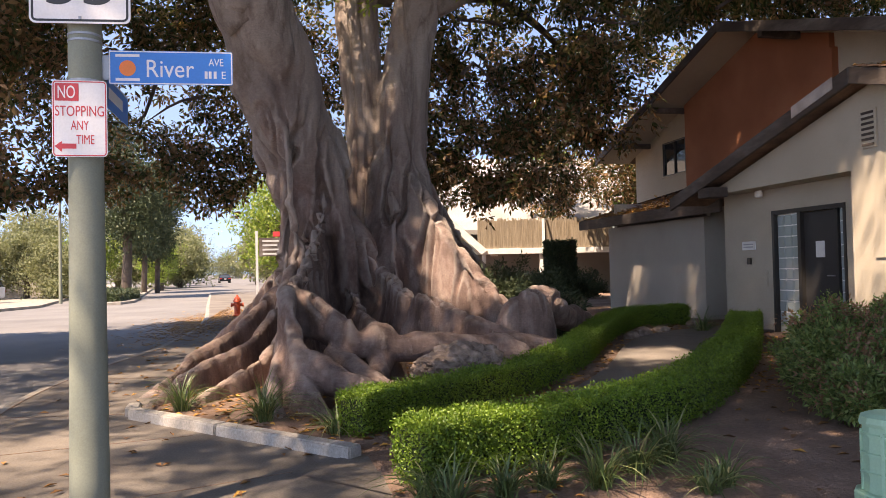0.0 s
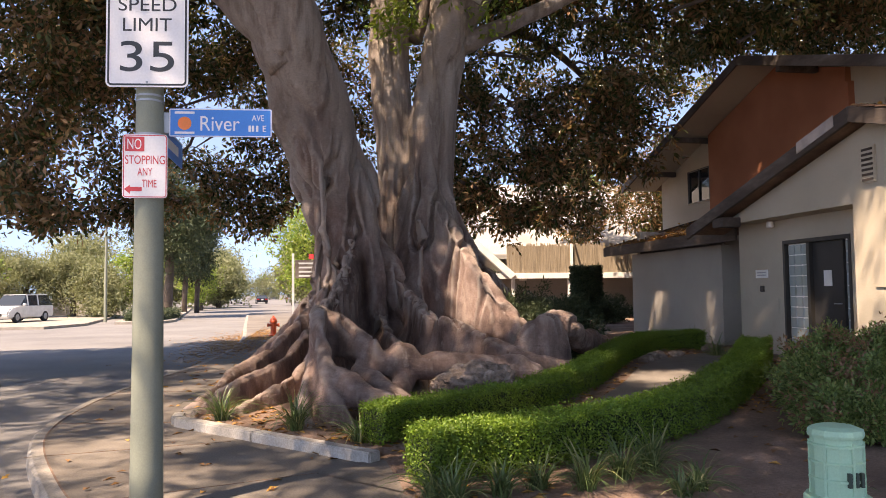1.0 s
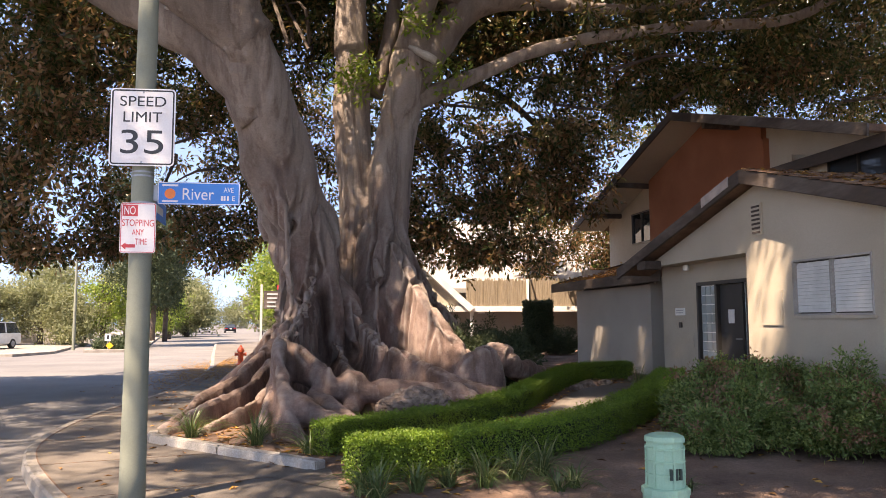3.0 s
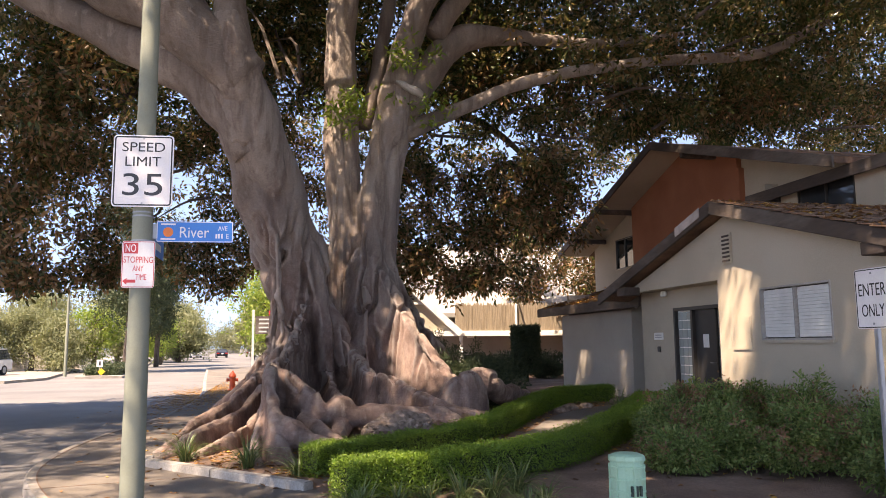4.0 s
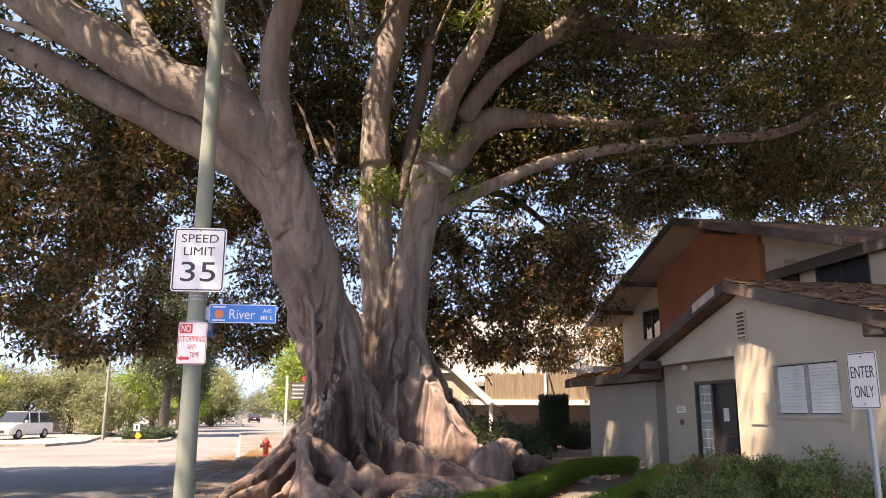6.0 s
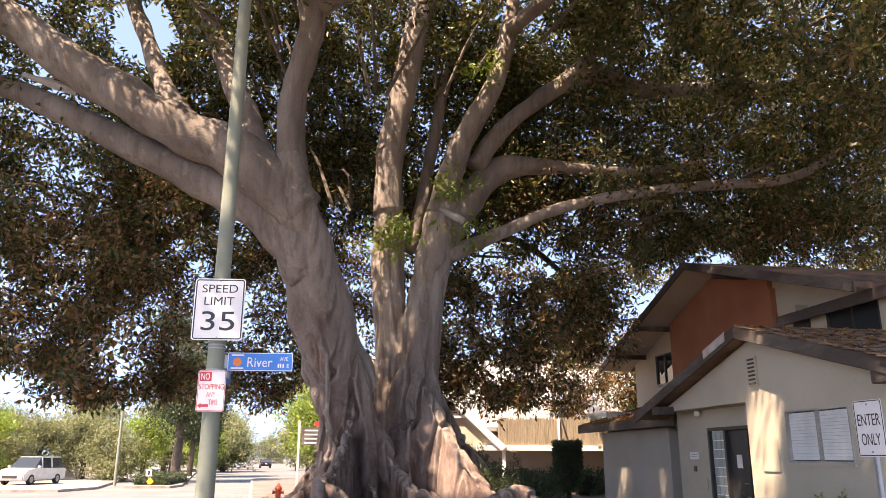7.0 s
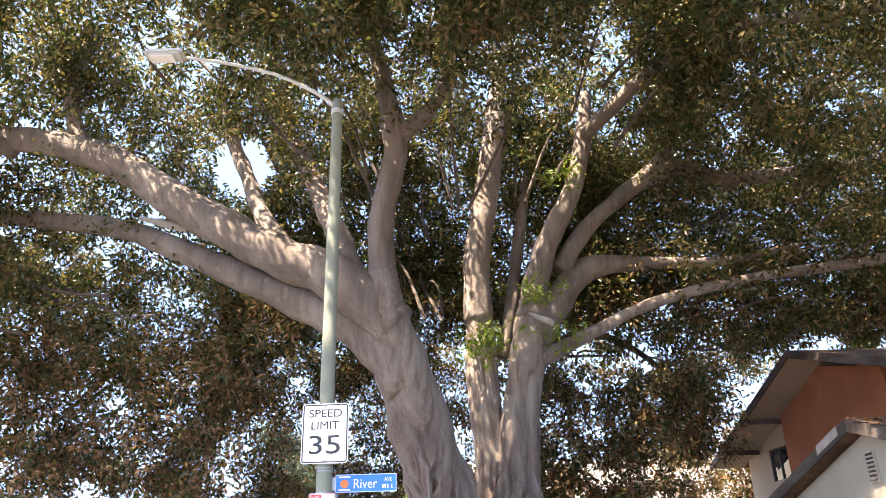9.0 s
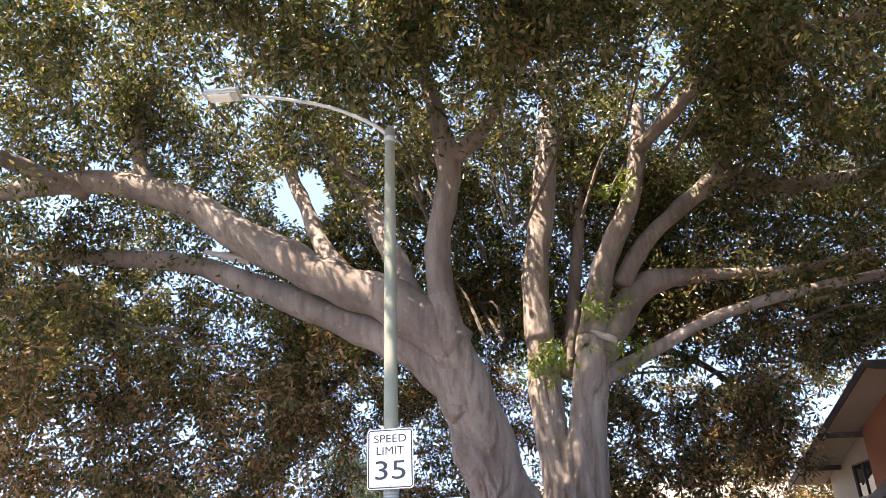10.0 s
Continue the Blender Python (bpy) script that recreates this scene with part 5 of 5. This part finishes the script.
for k, (x, y, r, h) in enumerate(((6.0, 25.0, 0.8, 2.0), (8.4, 26.0, 0.7, 1.0), (9.8, 26.3, 0.8, 1.0), (11.2, 26.2, 0.8, 1.0))):
    tagged(shrub((x, y, 0), r, h, 70 + k, "dark clipped evergreen bush before the carport", PINE_LEAF, (0.09, 0.04), 1600), group="bushes before the carport")
# columnar bush
rngc = np.random.default_rng(90)
col = thing("columnar_bush", (9.6, 24.2, 0.3), "dark clipped columnar evergreen bush", "shrub")
a = rngc.random(2600) * 6.283
leaves("foliage", np.stack([0.5 * np.cos(a) * rngc.uniform(0.85, 1.05, 2600), 0.5 * np.sin(a) * rngc.uniform(0.85, 1.05, 2600), rngc.uniform(0.4, 2.15, 2600)], 1), 6, 0.09, 0.04, PINE_LEAF, col, 0.06, 0, 91)
part("core", lathe(bmesh.new(), [(0.1, -0.3), (0.1, 0.35), (0.42, 0.45), (0.44, 2.0), (0.3, 2.1)], 14), HEDGE_INNER_SHADE, col)


def strap_clump(x, y, size, blades, seed, label):
    rng = random.Random(seed)
    z = max(soil_height(x, y), -0.02)
    t = thing("strap_leaf_clump", (x, y, z), label, "plant", "strap-leaved clumps")
    bm = bmesh.new()
    for _ in range(int(blades * 1.5)):
        w = rng.uniform(0, 6.283)
        d = Vector((math.cos(w), math.sin(w), 0))
        ln, wide, bend = 1.05 * size * rng.uniform(0.45, 1.2), rng.uniform(0.004, 0.009), rng.uniform(0.25, 1.1)
        side = Vector((-d.y, d.x, 0))
        base = d * rng.uniform(0, 0.1 * size) + Vector((rng.uniform(-0.05, 0.05), rng.uniform(-0.05, 0.05), -0.03))
        last = None
        for k in range(6):
            u = k / 5
            p = base + d * (ln * bend * u ** 1.6) + Vector((0, 0, ln * (u - bend * 0.75 * u ** 2.6)))
            h = wide * (1 - u ** 3) + 0.001
            row = (bm.verts.new(p - side * h), bm.verts.new(p + Vector((0, 0, -h * 0.5))), bm.verts.new(p + side * h))
            if last:
                bm.faces.new((last[0], last[1], row[1], row[0]))
                bm.faces.new((last[1], last[2], row[2], row[1]))
            last = row
    tagged(part("blades_tuft", bm, STRAP_LEAF, t), kind="stuff")
    return t


for k, (x, y, s, n) in enumerate(((-0.85, 8.75, 0.55, 60), (0.1, 7.75, 0.6, 70), (0.78, 6.95, 0.5, 50), (1.35, 4.45, 0.5, 60), (1.75, 4.55, 0.45, 50), (2.1, 4.75, 0.42, 45), (2.45, 4.6, 0.5, 60), (2.85, 4.85, 0.5, 60), (3.2, 5.1, 0.55, 60), (3.35, 4.5, 0.4, 40), (1.25, 4.75, 0.4, 40), (3.1, 4.3, 0.35, 30), (4.3, 4.0, 0.25, 25), (7.9, 12.4, 0.6, 60), (8.4, 14.2, 0.6, 60), (8.7, 15.2, 0.5, 50), (7.7, 13.9, 0.5, 40), (8.0, 6.9, 0.7, 60), (8.1, 5.5, 0.7, 50))):
    strap_clump(x, y, s, n, 100 + k, "clump of narrow dark green strap leaves in the soil")

# boulder among the roots
bm = bmesh.new()
bmesh.ops.create_icosphere(bm, subdivisions=5, radius=1.0)
for v in bm.verts:
    k = 1 + 0.22 * noise.noise(v.co * 1.4) - 0.6 * max(0, 0.2 - abs(noise.noise(v.co * 2.6))) - 0.35 * max(0, 0.18 - abs(noise.noise(Vector((v.co.x * 9, v.co.y * 4, v.co.z * 5))))) + 0.10 * noise.noise(v.co * 5) + 0.04 * noise.noise(v.co * 13)
    v.co = Vector((v.co.x * 0.62 * k, v.co.y * 0.45 * k, v.co.z * 0.36 * k))
rock = part("boulder", bm, STONE, None, smooth=False)
rock.location = (2.45, 8.55, 0.36)
tagged(rock, "rough grey-brown boulder lying against the roots", "boulder")
for k, (x, y, s) in enumerate(((6.55, 12.55, 0.16), (6.85, 12.75, 0.2), (7.3, 12.85, 0.17), (8.2, 13.1, 0.22))):
    bm = bmesh.new()
    bmesh.ops.create_icosphere(bm, subdivisions=3, radius=1.0)
    for v in bm.verts:
        v.co *= 1 + 0.25 * noise.noise(v.co * 1.5 + Vector((k * 7, 0, 0)))
        v.co = Vector((v.co.x * s, v.co.y * s * 0.8, v.co.z * s * 0.6))
    st = part("stone", bm, STONE)
    st.location = (x, y, rise(x, y) + s * 0.2)
    tagged(st, "small rounded brown edging stone beside the path", "stone", "stones by the path")

# hose end by the sign
hose = thing("garden_hose", (0, 0, 0), "pale coiled garden hose lying on the soil", "hose")
part("coil", tubed([(6.95 + 0.22 * math.cos(a * 0.7), 2.85 + 0.18 * math.sin(a * 0.7), 0.1 + 0.012 * a) for a in range(16)], [0.016] * 16, 8, 60), KERB, hose, smooth=True)

# fire hydrant
hyd = thing("fire_hydrant", (-1.4, 28.6, 0), "orange-red fire hydrant beside the kerb", "hydrant")
part("barrel", lathe(bmesh.new(), [(0.17, -0.02), (0.17, 0.05), (0.11, 0.06), (0.11, 0.5), (0.15, 0.52), (0.15, 0.58), (0.11, 0.66), (0.05, 0.72), (0.03, 0.78)], 16), HYDRANT_PAINT, hyd, smooth=False)
for sx in (-1, 1):
    bm = lathe(bmesh.new(), [(0.06, 0.0), (0.06, 0.1), (0.075, 0.1), (0.075, 0.15)], 10)
    bmesh.ops.transform(bm, matrix=Matrix.Translation((0, 0, 0.42)) @ Matrix.Rotation(radians(90 * sx), 4, "Y") @ Matrix.Translation((0, 0, 0.08)), verts=bm.verts)
    part("outlet", bm, HYDRANT_PAINT, hyd)

# tenants' board on posts
board = thing("business_sign", (0.2, 45.0, 0), "post-mounted business sign with a red band, unreadable writing", "sign")
part("post", boxed(-1.5, -1.36, -0.07, 0.07, -0.2, 4.0), PALE_GREY, board)
part("post", boxed(2.0, 2.14, -0.07, 0.07, -0.2, 4.0), PALE_GREY, board)
part("panel", boxed(-1.3, 2.0, -0.1, 0.1, 2.5, 3.6, 0.02), DARK_WOOD, board)
part("red_band", boxed(-0.5, 2.0, -0.1, 0.1, 3.65, 3.95, 0.02), SIGN_RED, board)
part("cap_panel", boxed(0.2, 2.0, -0.1, 0.1, 4.0, 4.3, 0.02), SIGN_WHITE, board)
for z in (3.4, 3.15, 2.9, 2.65):
    part("bar", boxed(-1.1, 1.7, -0.115, -0.101, z - 0.05, z + 0.05), PALE_GREY, board)


# ---- cars ----
def car(at, heading, paint, label, kind="sedan"):
    c = thing("car", at, label, "car")
    c.rotation_euler = (0, 0, heading)      # the nose points along the car's own +x
    suv = kind == "suv"
    ln, wd, hi, hood = (4.7, 1.85, 1.72, 1.05) if suv else (4.6, 1.8, 1.44, 0.92)
    low = [(-ln / 2, 0.42), (-ln / 2 + 0.03, 0.3), (ln / 2 - 0.1, 0.28), (ln / 2, 0.5), (ln / 2 - 0.05, 0.72), (ln / 2 - 0.4, hood - 0.08), (ln / 2 - 1.25, hood), (-ln / 2 + (0.1 if suv else 0.5), hood + 0.02), (-ln / 2, hood - 0.1)]
    bm = prism(bmesh.new(), [(x, -wd / 2, z) for x, z in low], (0, wd, 0))
    bmesh.ops.bevel(bm, geom=list(bm.edges), offset=0.07, segments=2, affect="EDGES")
    body = part("body", bm, paint, c, smooth=False)
    top = [(ln / 2 - 1.25, hood - 0.02), (ln / 2 - 2.0, hi), (-ln / 2 + (0.5 if suv else 1.3), hi), (-ln / 2 + (0.1 if suv else 0.55), hood - 0.02)]
    bm = bmesh.new()
    lo = [bm.verts.new((x, s * (wd / 2 - 0.06 - (0.12 if z > hood else 0)), z)) for s in (-1, 1) for x, z in top]
    bm.faces.new(lo[:4])
    bm.faces.new(lo[4:][::-1])
    for i in range(4):
        j = (i + 1) % 4
        bm.faces.new((lo[i], lo[j], lo[4 + j], lo[4 + i]))
    part("glass", bm, WINDOW_DARK, c)
    rx0, rx1 = top[2][0], top[1][0]
    part("roof", boxed(rx0 - 0.03, rx1 + 0.03, -wd / 2 + 0.15, wd / 2 - 0.15, hi - 0.03, hi + 0.03, 0.025), paint, c)
    for s in (-1, 1):
        for x in (rx1 - 0.05, (rx0 + rx1) / 2):
            part("pillar", tubed([(x, s * (wd / 2 - 0.17), hi - 0.02), (x + 0.03, s * (wd / 2 - 0.045), hood)], [0.045, 0.045], 6, 3), paint, c)
        part("mirror", boxed(ln / 2 - 1.55, ln / 2 - 1.35, s * (wd / 2 + 0.02), s * (wd / 2 + 0.2), hood, hood + 0.14, 0.03), paint, c)
        part("headlight", boxed(ln / 2 - 0.28, ln / 2 - 0.03, s * (wd / 2 - 0.45), s * (wd / 2 - 0.03), 0.62, 0.76, 0.03), LAMP_CLEAR, c)
        part("tail_light", boxed(-ln / 2 - 0.02, -ln / 2 + 0.1, s * (wd / 2 - 0.42), s * (wd / 2 - 0.02), 0.66, 0.84, 0.02), LAMP_RED, c)
        for x in (ln / 2 - 0.9, -ln / 2 + 0.95):
            bm = lathe(bmesh.new(), [(0.2, -0.1), (0.31, -0.1), (0.33, -0.06), (0.33, 0.06), (0.31, 0.1), (0.2, 0.1)], 20)
            bmesh.ops.transform(bm, matrix=Matrix.Translation((x, s * (wd / 2 - 0.08), 0.33)) @ Matrix.Rotation(radians(90), 4, "X"), verts=bm.verts)
            tyre = part("wheel", bm, RUBBER, c)
            bm = lathe(bmesh.new(), [(0.2, -0.105), (0.12, -0.115), (0.12, 0.115), (0.2, 0.105)], 14)
            bmesh.ops.transform(bm, matrix=Matrix.Translation((x, s * (wd / 2 - 0.08), 0.33)) @ Matrix.Rotation(radians(90), 4, "X"), verts=bm.verts)
            part("rim", bm, STEEL, tyre)
    part("bar", boxed(-ln / 2 - 0.015, -ln / 2 + 0.05, -0.2, 0.2, 0.62, 0.74), SIGN_WHITE, c, "blank plate")
    part("grille", boxed(ln / 2 - 0.08, ln / 2 + 0.012, -0.5, 0.5, 0.42, 0.6, 0.02), FRAME_DARK, c)
    return c


car((-9.6, 132, -0.15), radians(98), CAR_BLACK, "dark sedan driving away down the road")
car((-14.2, 136, -0.15), radians(-82), CAR_WHITE, "white car coming up the road")
car((-18.7, 51.0, 0.0), radians(256), CAR_WHITE, "white sport utility vehicle at the far junction", "suv")
for k, (x, y, p) in enumerate(((-4.6, 140, CAR_SILVER), (-3.2, 128, CAR_WHITE))):
    car((x, y, -0.15), radians(80 + 10 * k), p, "parked car far down the road", "suv" if k % 2 else "sedan")


# ---- distant trees ----
def tree(at, high, wide, mat, seed, label, trunk_part=0.3, count=1500, leaf=0.28, name="tree", slim=False):
    rng = np.random.default_rng(seed)
    t = thing(name, at, label, "tree", "trees along the road")
    part("trunk", tubed([(0, 0, -0.2), (0.1, 0, high * trunk_part), (rng.normal(0, 0.2), rng.normal(0, 0.2), high * 0.75), (0, 0, high * 0.95)], [0.04 * wide + 0.08, 0.035 * wide + 0.05, 0.08, 0.03], 9, wobble=0.2), TWIG_BARK, t, smooth=True)
    pts = []
    for _ in range(26):
        u = rng.uniform(trunk_part * 0.85, 1.0)
        a = rng.uniform(0, 6.283)
        k = (u - trunk_part) / (1 - trunk_part)
        reach = wide / 2 * (math.sqrt(max(0.05, 1 - (2 * k - 0.9) ** 2 * 0.75)) if not slim else (0.45 + 0.5 * math.sin(k * 3.0))) * rng.uniform(0.35, 0.95)
        c = np.array([math.cos(a) * reach, math.sin(a) * reach, u * high])
        size = wide * rng.uniform(0.10, 0.2)
        pts.append(rng.normal(c, (size, size, size * 0.7), (count // 26, 3)))
        part("limb", tubed([(0, 0, max(high * trunk_part * 0.8, u * high - reach * 0.9)), tuple(c * np.array([0.5, 0.5, 1]) - np.array([0, 0, reach * 0.25])), tuple(c)], [0.09, 0.06, 0.02], 5, 6), TWIG_BARK, t)
    leaves("crown", np.concatenate(pts), 6, leaf, leaf * 0.45, mat, t, leaf * 1.2, 0, seed)
    return t


k = 0
for x, y, h, w in ((-16.0, 60, 3.8, 3.6), (-18.8, 62, 5.0, 4.2), (-22.0, 61, 4.4, 4), (-25.2, 62, 5.4, 4.6), (-29, 61, 4.6, 5), (-34, 63, 5.2, 5), (-39, 64, 5.0, 6), (-46, 64, 5.4, 6)):
    tree((x, y, 0), h, w, OLIVE_LEAF, 200 + k, "grey-green street tree beyond the far pavement", 0.2, 2600, 0.2)
    k += 1
for x, y, h, w in ((-14.2, 62, 4.6, 3.6), (-24, 57, 4.6, 3.4), (-12.4, 84, 4.4, 3.4)):
    tree((x, y, 0), h, w, LIGHT_LEAF, 220 + k, "young light green tree by the far pavement", 0.3, 1500, 0.2)
    k += 1
for x, y, h, w in ((-10.9, 58, 13.0, 7.0), (-12.1, 72, 12.5, 4.6), (-11.3, 74, 12, 4.2)):
    tree((x, y, 0), h, w, PINE_LEAF, 240 + k, "tall dark pine on the median strip", 0.36, 3600, 0.24, "pine_tree", True)
    k += 1
tree((0.4, 49, 0), 7.4, 5.6, LIGHT_LEAF, 260, "light green roadside tree behind the great fig", 0.28, 2200, 0.22)
for x, y, h, w in ((-12.4, 98, 5.6, 6), (-15.5, 92, 6.5, 5), (-30, 190, 9, 11), (-22, 200, 8, 10), (-14, 205, 6, 9), (-6, 205, 6, 8), (2, 195, 8, 9), (-1.5, 84, 7.5, 3.6), (-17.5, 92, 7, 6), (-14.5, 112, 7.5, 6), (-18, 135, 9, 8), (3.5, 120, 8, 6), (1.5, 150, 9, 7), (-20, 100, 8, 7), (-3.5, 108, 8, 4.5), (8, 80, 8, 7), (-26, 90, 8, 8)):
    tree((x, y, 0), h, w, OLIVE_LEAF, 270 + k, "hazy grey-green tree far down the road", 0.25, 1300, 0.4)
    k += 1
for x, y, h in ((19, 30, 7.5), (24, 34, 8.0), (15.5, 42, 8.5)):
    tree((x, y, 0), h, 6, LIGHT_LEAF, 290 + k, "light green tree behind the house", 0.25, 1600, 0.3)
    k += 1
palm = thing("palm_tree", (-26.5, 62, 0), "slender fan palm with hanging fronds", "tree")
part("trunk", tubed([(0, 0, -0.2), (0.2, 0, 5), (0.1, 0, 10.5)], [0.25, 0.2, 0.17], 10), TWIG_BARK, palm, smooth=True)
for q in range(16):
    w = q * 2.4
    d = Vector((math.cos(w), math.sin(w), 0))
    bend = (q % 4) * 0.35
    leaves("frond", [tuple(Vector((0.1, 0, 10.6)) + d * (0.5 + 0.25 * j) + Vector((0, 0, 0.5 - bend * j * 0.35))) for j in range(6)], 6, 0.7, 0.09, OLIVE_LEAF, palm, 0.1, 0, 300 + q)

# low planting, markers and poles at the median
strip = thing("median_hedge", (0, 0, 0), "low dark hedge along the median strip", "hedge")
rngm = np.random.default_rng(33)
leaves("foliage", np.stack([rngm.uniform(-11.8, -9.5, 2000), rngm.uniform(48.6, 56, 2000), rngm.uniform(0.0, 0.65, 2000)], 1), 5, 0.14, 0.07, PINE_LEAF, strip, 0.15, 0, 34)
part("core", boxed(-11.7, -9.6, 48.8, 56, -0.05, 0.5, 0.1), HEDGE_INNER_SHADE, strip)
mark = thing("marker_sign", (-10.5, 47.8, 0), "yellow diamond marker on a short post at the median", "road sign")
mark.scale = (0.75, 0.75, 0.75)
part("post", boxed(-0.03, 0.03, -0.03, 0.03, -0.1, 0.7), STEEL, mark)
part("plate", prism(bmesh.new(), [(0, -0.04, 0.05), (0.3, -0.04, 0.35), (0, -0.04, 0.65), (-0.3, -0.04, 0.35)], (0, -0.01, 0)), YELLOW, mark)
arrow = thing("keep_right_sign", (-10.7, 48.2, 0), "small black and white road sign on a post", "road sign")
arrow.scale = (0.75, 0.75, 0.75)
part("post", boxed(-0.03, 0.03, -0.03, 0.03, -0.1, 1.35), STEEL, arrow)
part("plate", boxed(-0.25, 0.25, -0.05, -0.035, 0.75, 1.3, 0.005), SIGN_WHITE, arrow)
part("bar", boxed(-0.08, 0.08, -0.056, -0.051, 0.85, 1.2), SIGN_BLACK, arrow)
for x, y, h in ((-13.3, 50.5, 6.4), (-27, 51, 7)):
    pole = thing("far_pole", (x, y, 0), "slim grey light pole on the far pavement", "pole", "far poles")
    part("post", lathe(bmesh.new(), [(0.11, -0.1), (0.10, 2), (0.07, h), (0.02, h + 0.05)], 12), POLE, pole)
    part("arm", tubed([(0, 0, h - 0.1), (0.5, -0.1, h + 0.25), (1.4, -0.2, h + 0.35)], [0.04, 0.035, 0.03], 8), LAMP_GREY, pole)
for k, x in enumerate(range(-60, -16, 4)):
    wallp = thing("garden_wall", (x, 66, 0), "low pale wall behind the street trees", "wall", "walls behind the trees")
    part("panel", boxed(0, 3.85, 0, 0.2, -0.1, 1.3, 0.02), KERB, wallp)
    part("pier", boxed(3.8, 4.05, -0.05, 0.3, -0.1, 1.5, 0.02), PALE_GREY, wallp)

# overpass and low buildings at the end of the road
over = thing("overpass", (0, 230, 0), "pale concrete overpass at the end of the road", "bridge")
part("deck", boxed(-45, 30, 0, 8, 3.4, 4.6), ROOF_PALE, over)
for x in (-30, -14, 2, 18):
    part("pier", boxed(x, x + 1.5, 2, 6, -0.2, 3.4), ROOF_PALE, over)
for x, y, w, h in ((24, 95, 14, 4.5), (-52, 85, 18, 4.5), (-80, 80, 20, 5)):
    b = thing("low_building", (x, y, 0), "low pale building far down the road", "building", "far buildings")
    part("wall", boxed(-w / 2, w / 2, 0, 8, -0.2, h), PALE_GREY, b)
    part("roof", boxed(-w / 2 - 0.4, w / 2 + 0.4, -0.5, 8.4, h, h + 0.35), PALE_GREY, b)
    for q in range(4):
        part("window", boxed(-w / 2 + 1 + q * w / 4.4, -w / 2 + 2.6 + q * w / 4.4, -0.06, 0.02, 1.0, 2.6), WINDOW_DARK, b)

# ---- fallen leaves ----
rngl = np.random.default_rng(8)
pts = []
while len(pts) < 4200:
    x, y = rngl.uniform(-3.0, 9.0), rngl.uniform(2.6, 17)
    soil = inside(x, y, BANK)
    if np.hypot(PATH_XY[:, 0] - x, PATH_XY[:, 1] - y).min() < 0.6 and rngl.random() < 0.9:
        continue
    if soil and x > 2.2 and y < 7.5 and rngl.random() < 0.9:
        continue
    if soil or rngl.random() < 0.10:
        if not soil and (x < -2.6 or y < 4.6):
            continue
        pts.append((x, y, (max(soil_height(x, y), 0.0) if soil else 0.004) + 0.008))
litter = leaves("leaf_litter", pts, 1, 0.12, 0.05, DRY_LEAF, None, 0.02, 0, 9, flat=True)
tagged(litter, "dry orange and brown leaves fallen on soil and paving", "leaf litter", kind="stuff")
pts = np.stack([rngl.normal(-2.3, 0.9, 3600), rngl.normal(27, 4, 3600), np.full(3600, -0.14)], 1)
pts[:, 2] = np.where(pts[:, 0] > -2.3, 0.01, -0.14)
litter2 = leaves("roadside_litter", pts, 3, 0.06, 0.035, DRY_LEAF, None, 0.02, 0, 12, flat=True)
tagged(litter2, "drift of orange leaves along the sunlit kerb", "leaf litter", kind="stuff")

# leaves lying on the roofs, pieces of shingle on the slope that is seen
roof_pts = []
for _ in range(2600):
    u, v = rngl.random() ** 1.5, rngl.random()
    if rngl.random() < 0.5:
        roof_pts.append((8.98 + 3.5 * u, 13.4 + 7.1 * v, 2.885 + 3.5 * u * 0.2835 + 0.015))
    else:
        y = 8.6 - 4.9 * v
        roof_pts.append((8.12 + 4.5 * u, y, 4.285 - (8.7 - y) * 0.2757 + 0.03))
tagged(leaves("roof_litter", roof_pts, 1, 0.13, 0.06, DRY_LEAF, None, 0.02, 0, 15, flat=True), "dry orange leaves lying on the shingle roofs", "leaf litter", kind="stuff")
shingle_roof = [o for o in house.children if o.name.startswith("roof")][1]
slope = math.atan(1.42 / 5.15)
shapes = []
for w in (0.26, 0.31, 0.36):
    bm = boxed(0, w - 0.012, -0.28, 0.0, 0, 0.022, 0.004)
    me = bpy.data.meshes.new("shingle")
    bm.to_mesh(me)
    bm.free()
    me.materials.append(SHINGLE)
    shapes.append((w, me))
rs = random.Random(21)
for row in range(20):
    down = 0.05 + row * 0.262
    x = 8.07 - rs.uniform(0, 0.1)
    while x < 12.4:
        w, me = rs.choice(shapes)
        sh = new("shingle", me)
        sh.parent = shingle_roof
        sh.matrix_local = Matrix.Translation((x, 8.7 - down * math.cos(slope), 4.285 - down * math.sin(slope) + 0.006)) @ Matrix.Rotation(slope - 0.05 - rs.uniform(0, 0.05), 4, "X")
        x += w
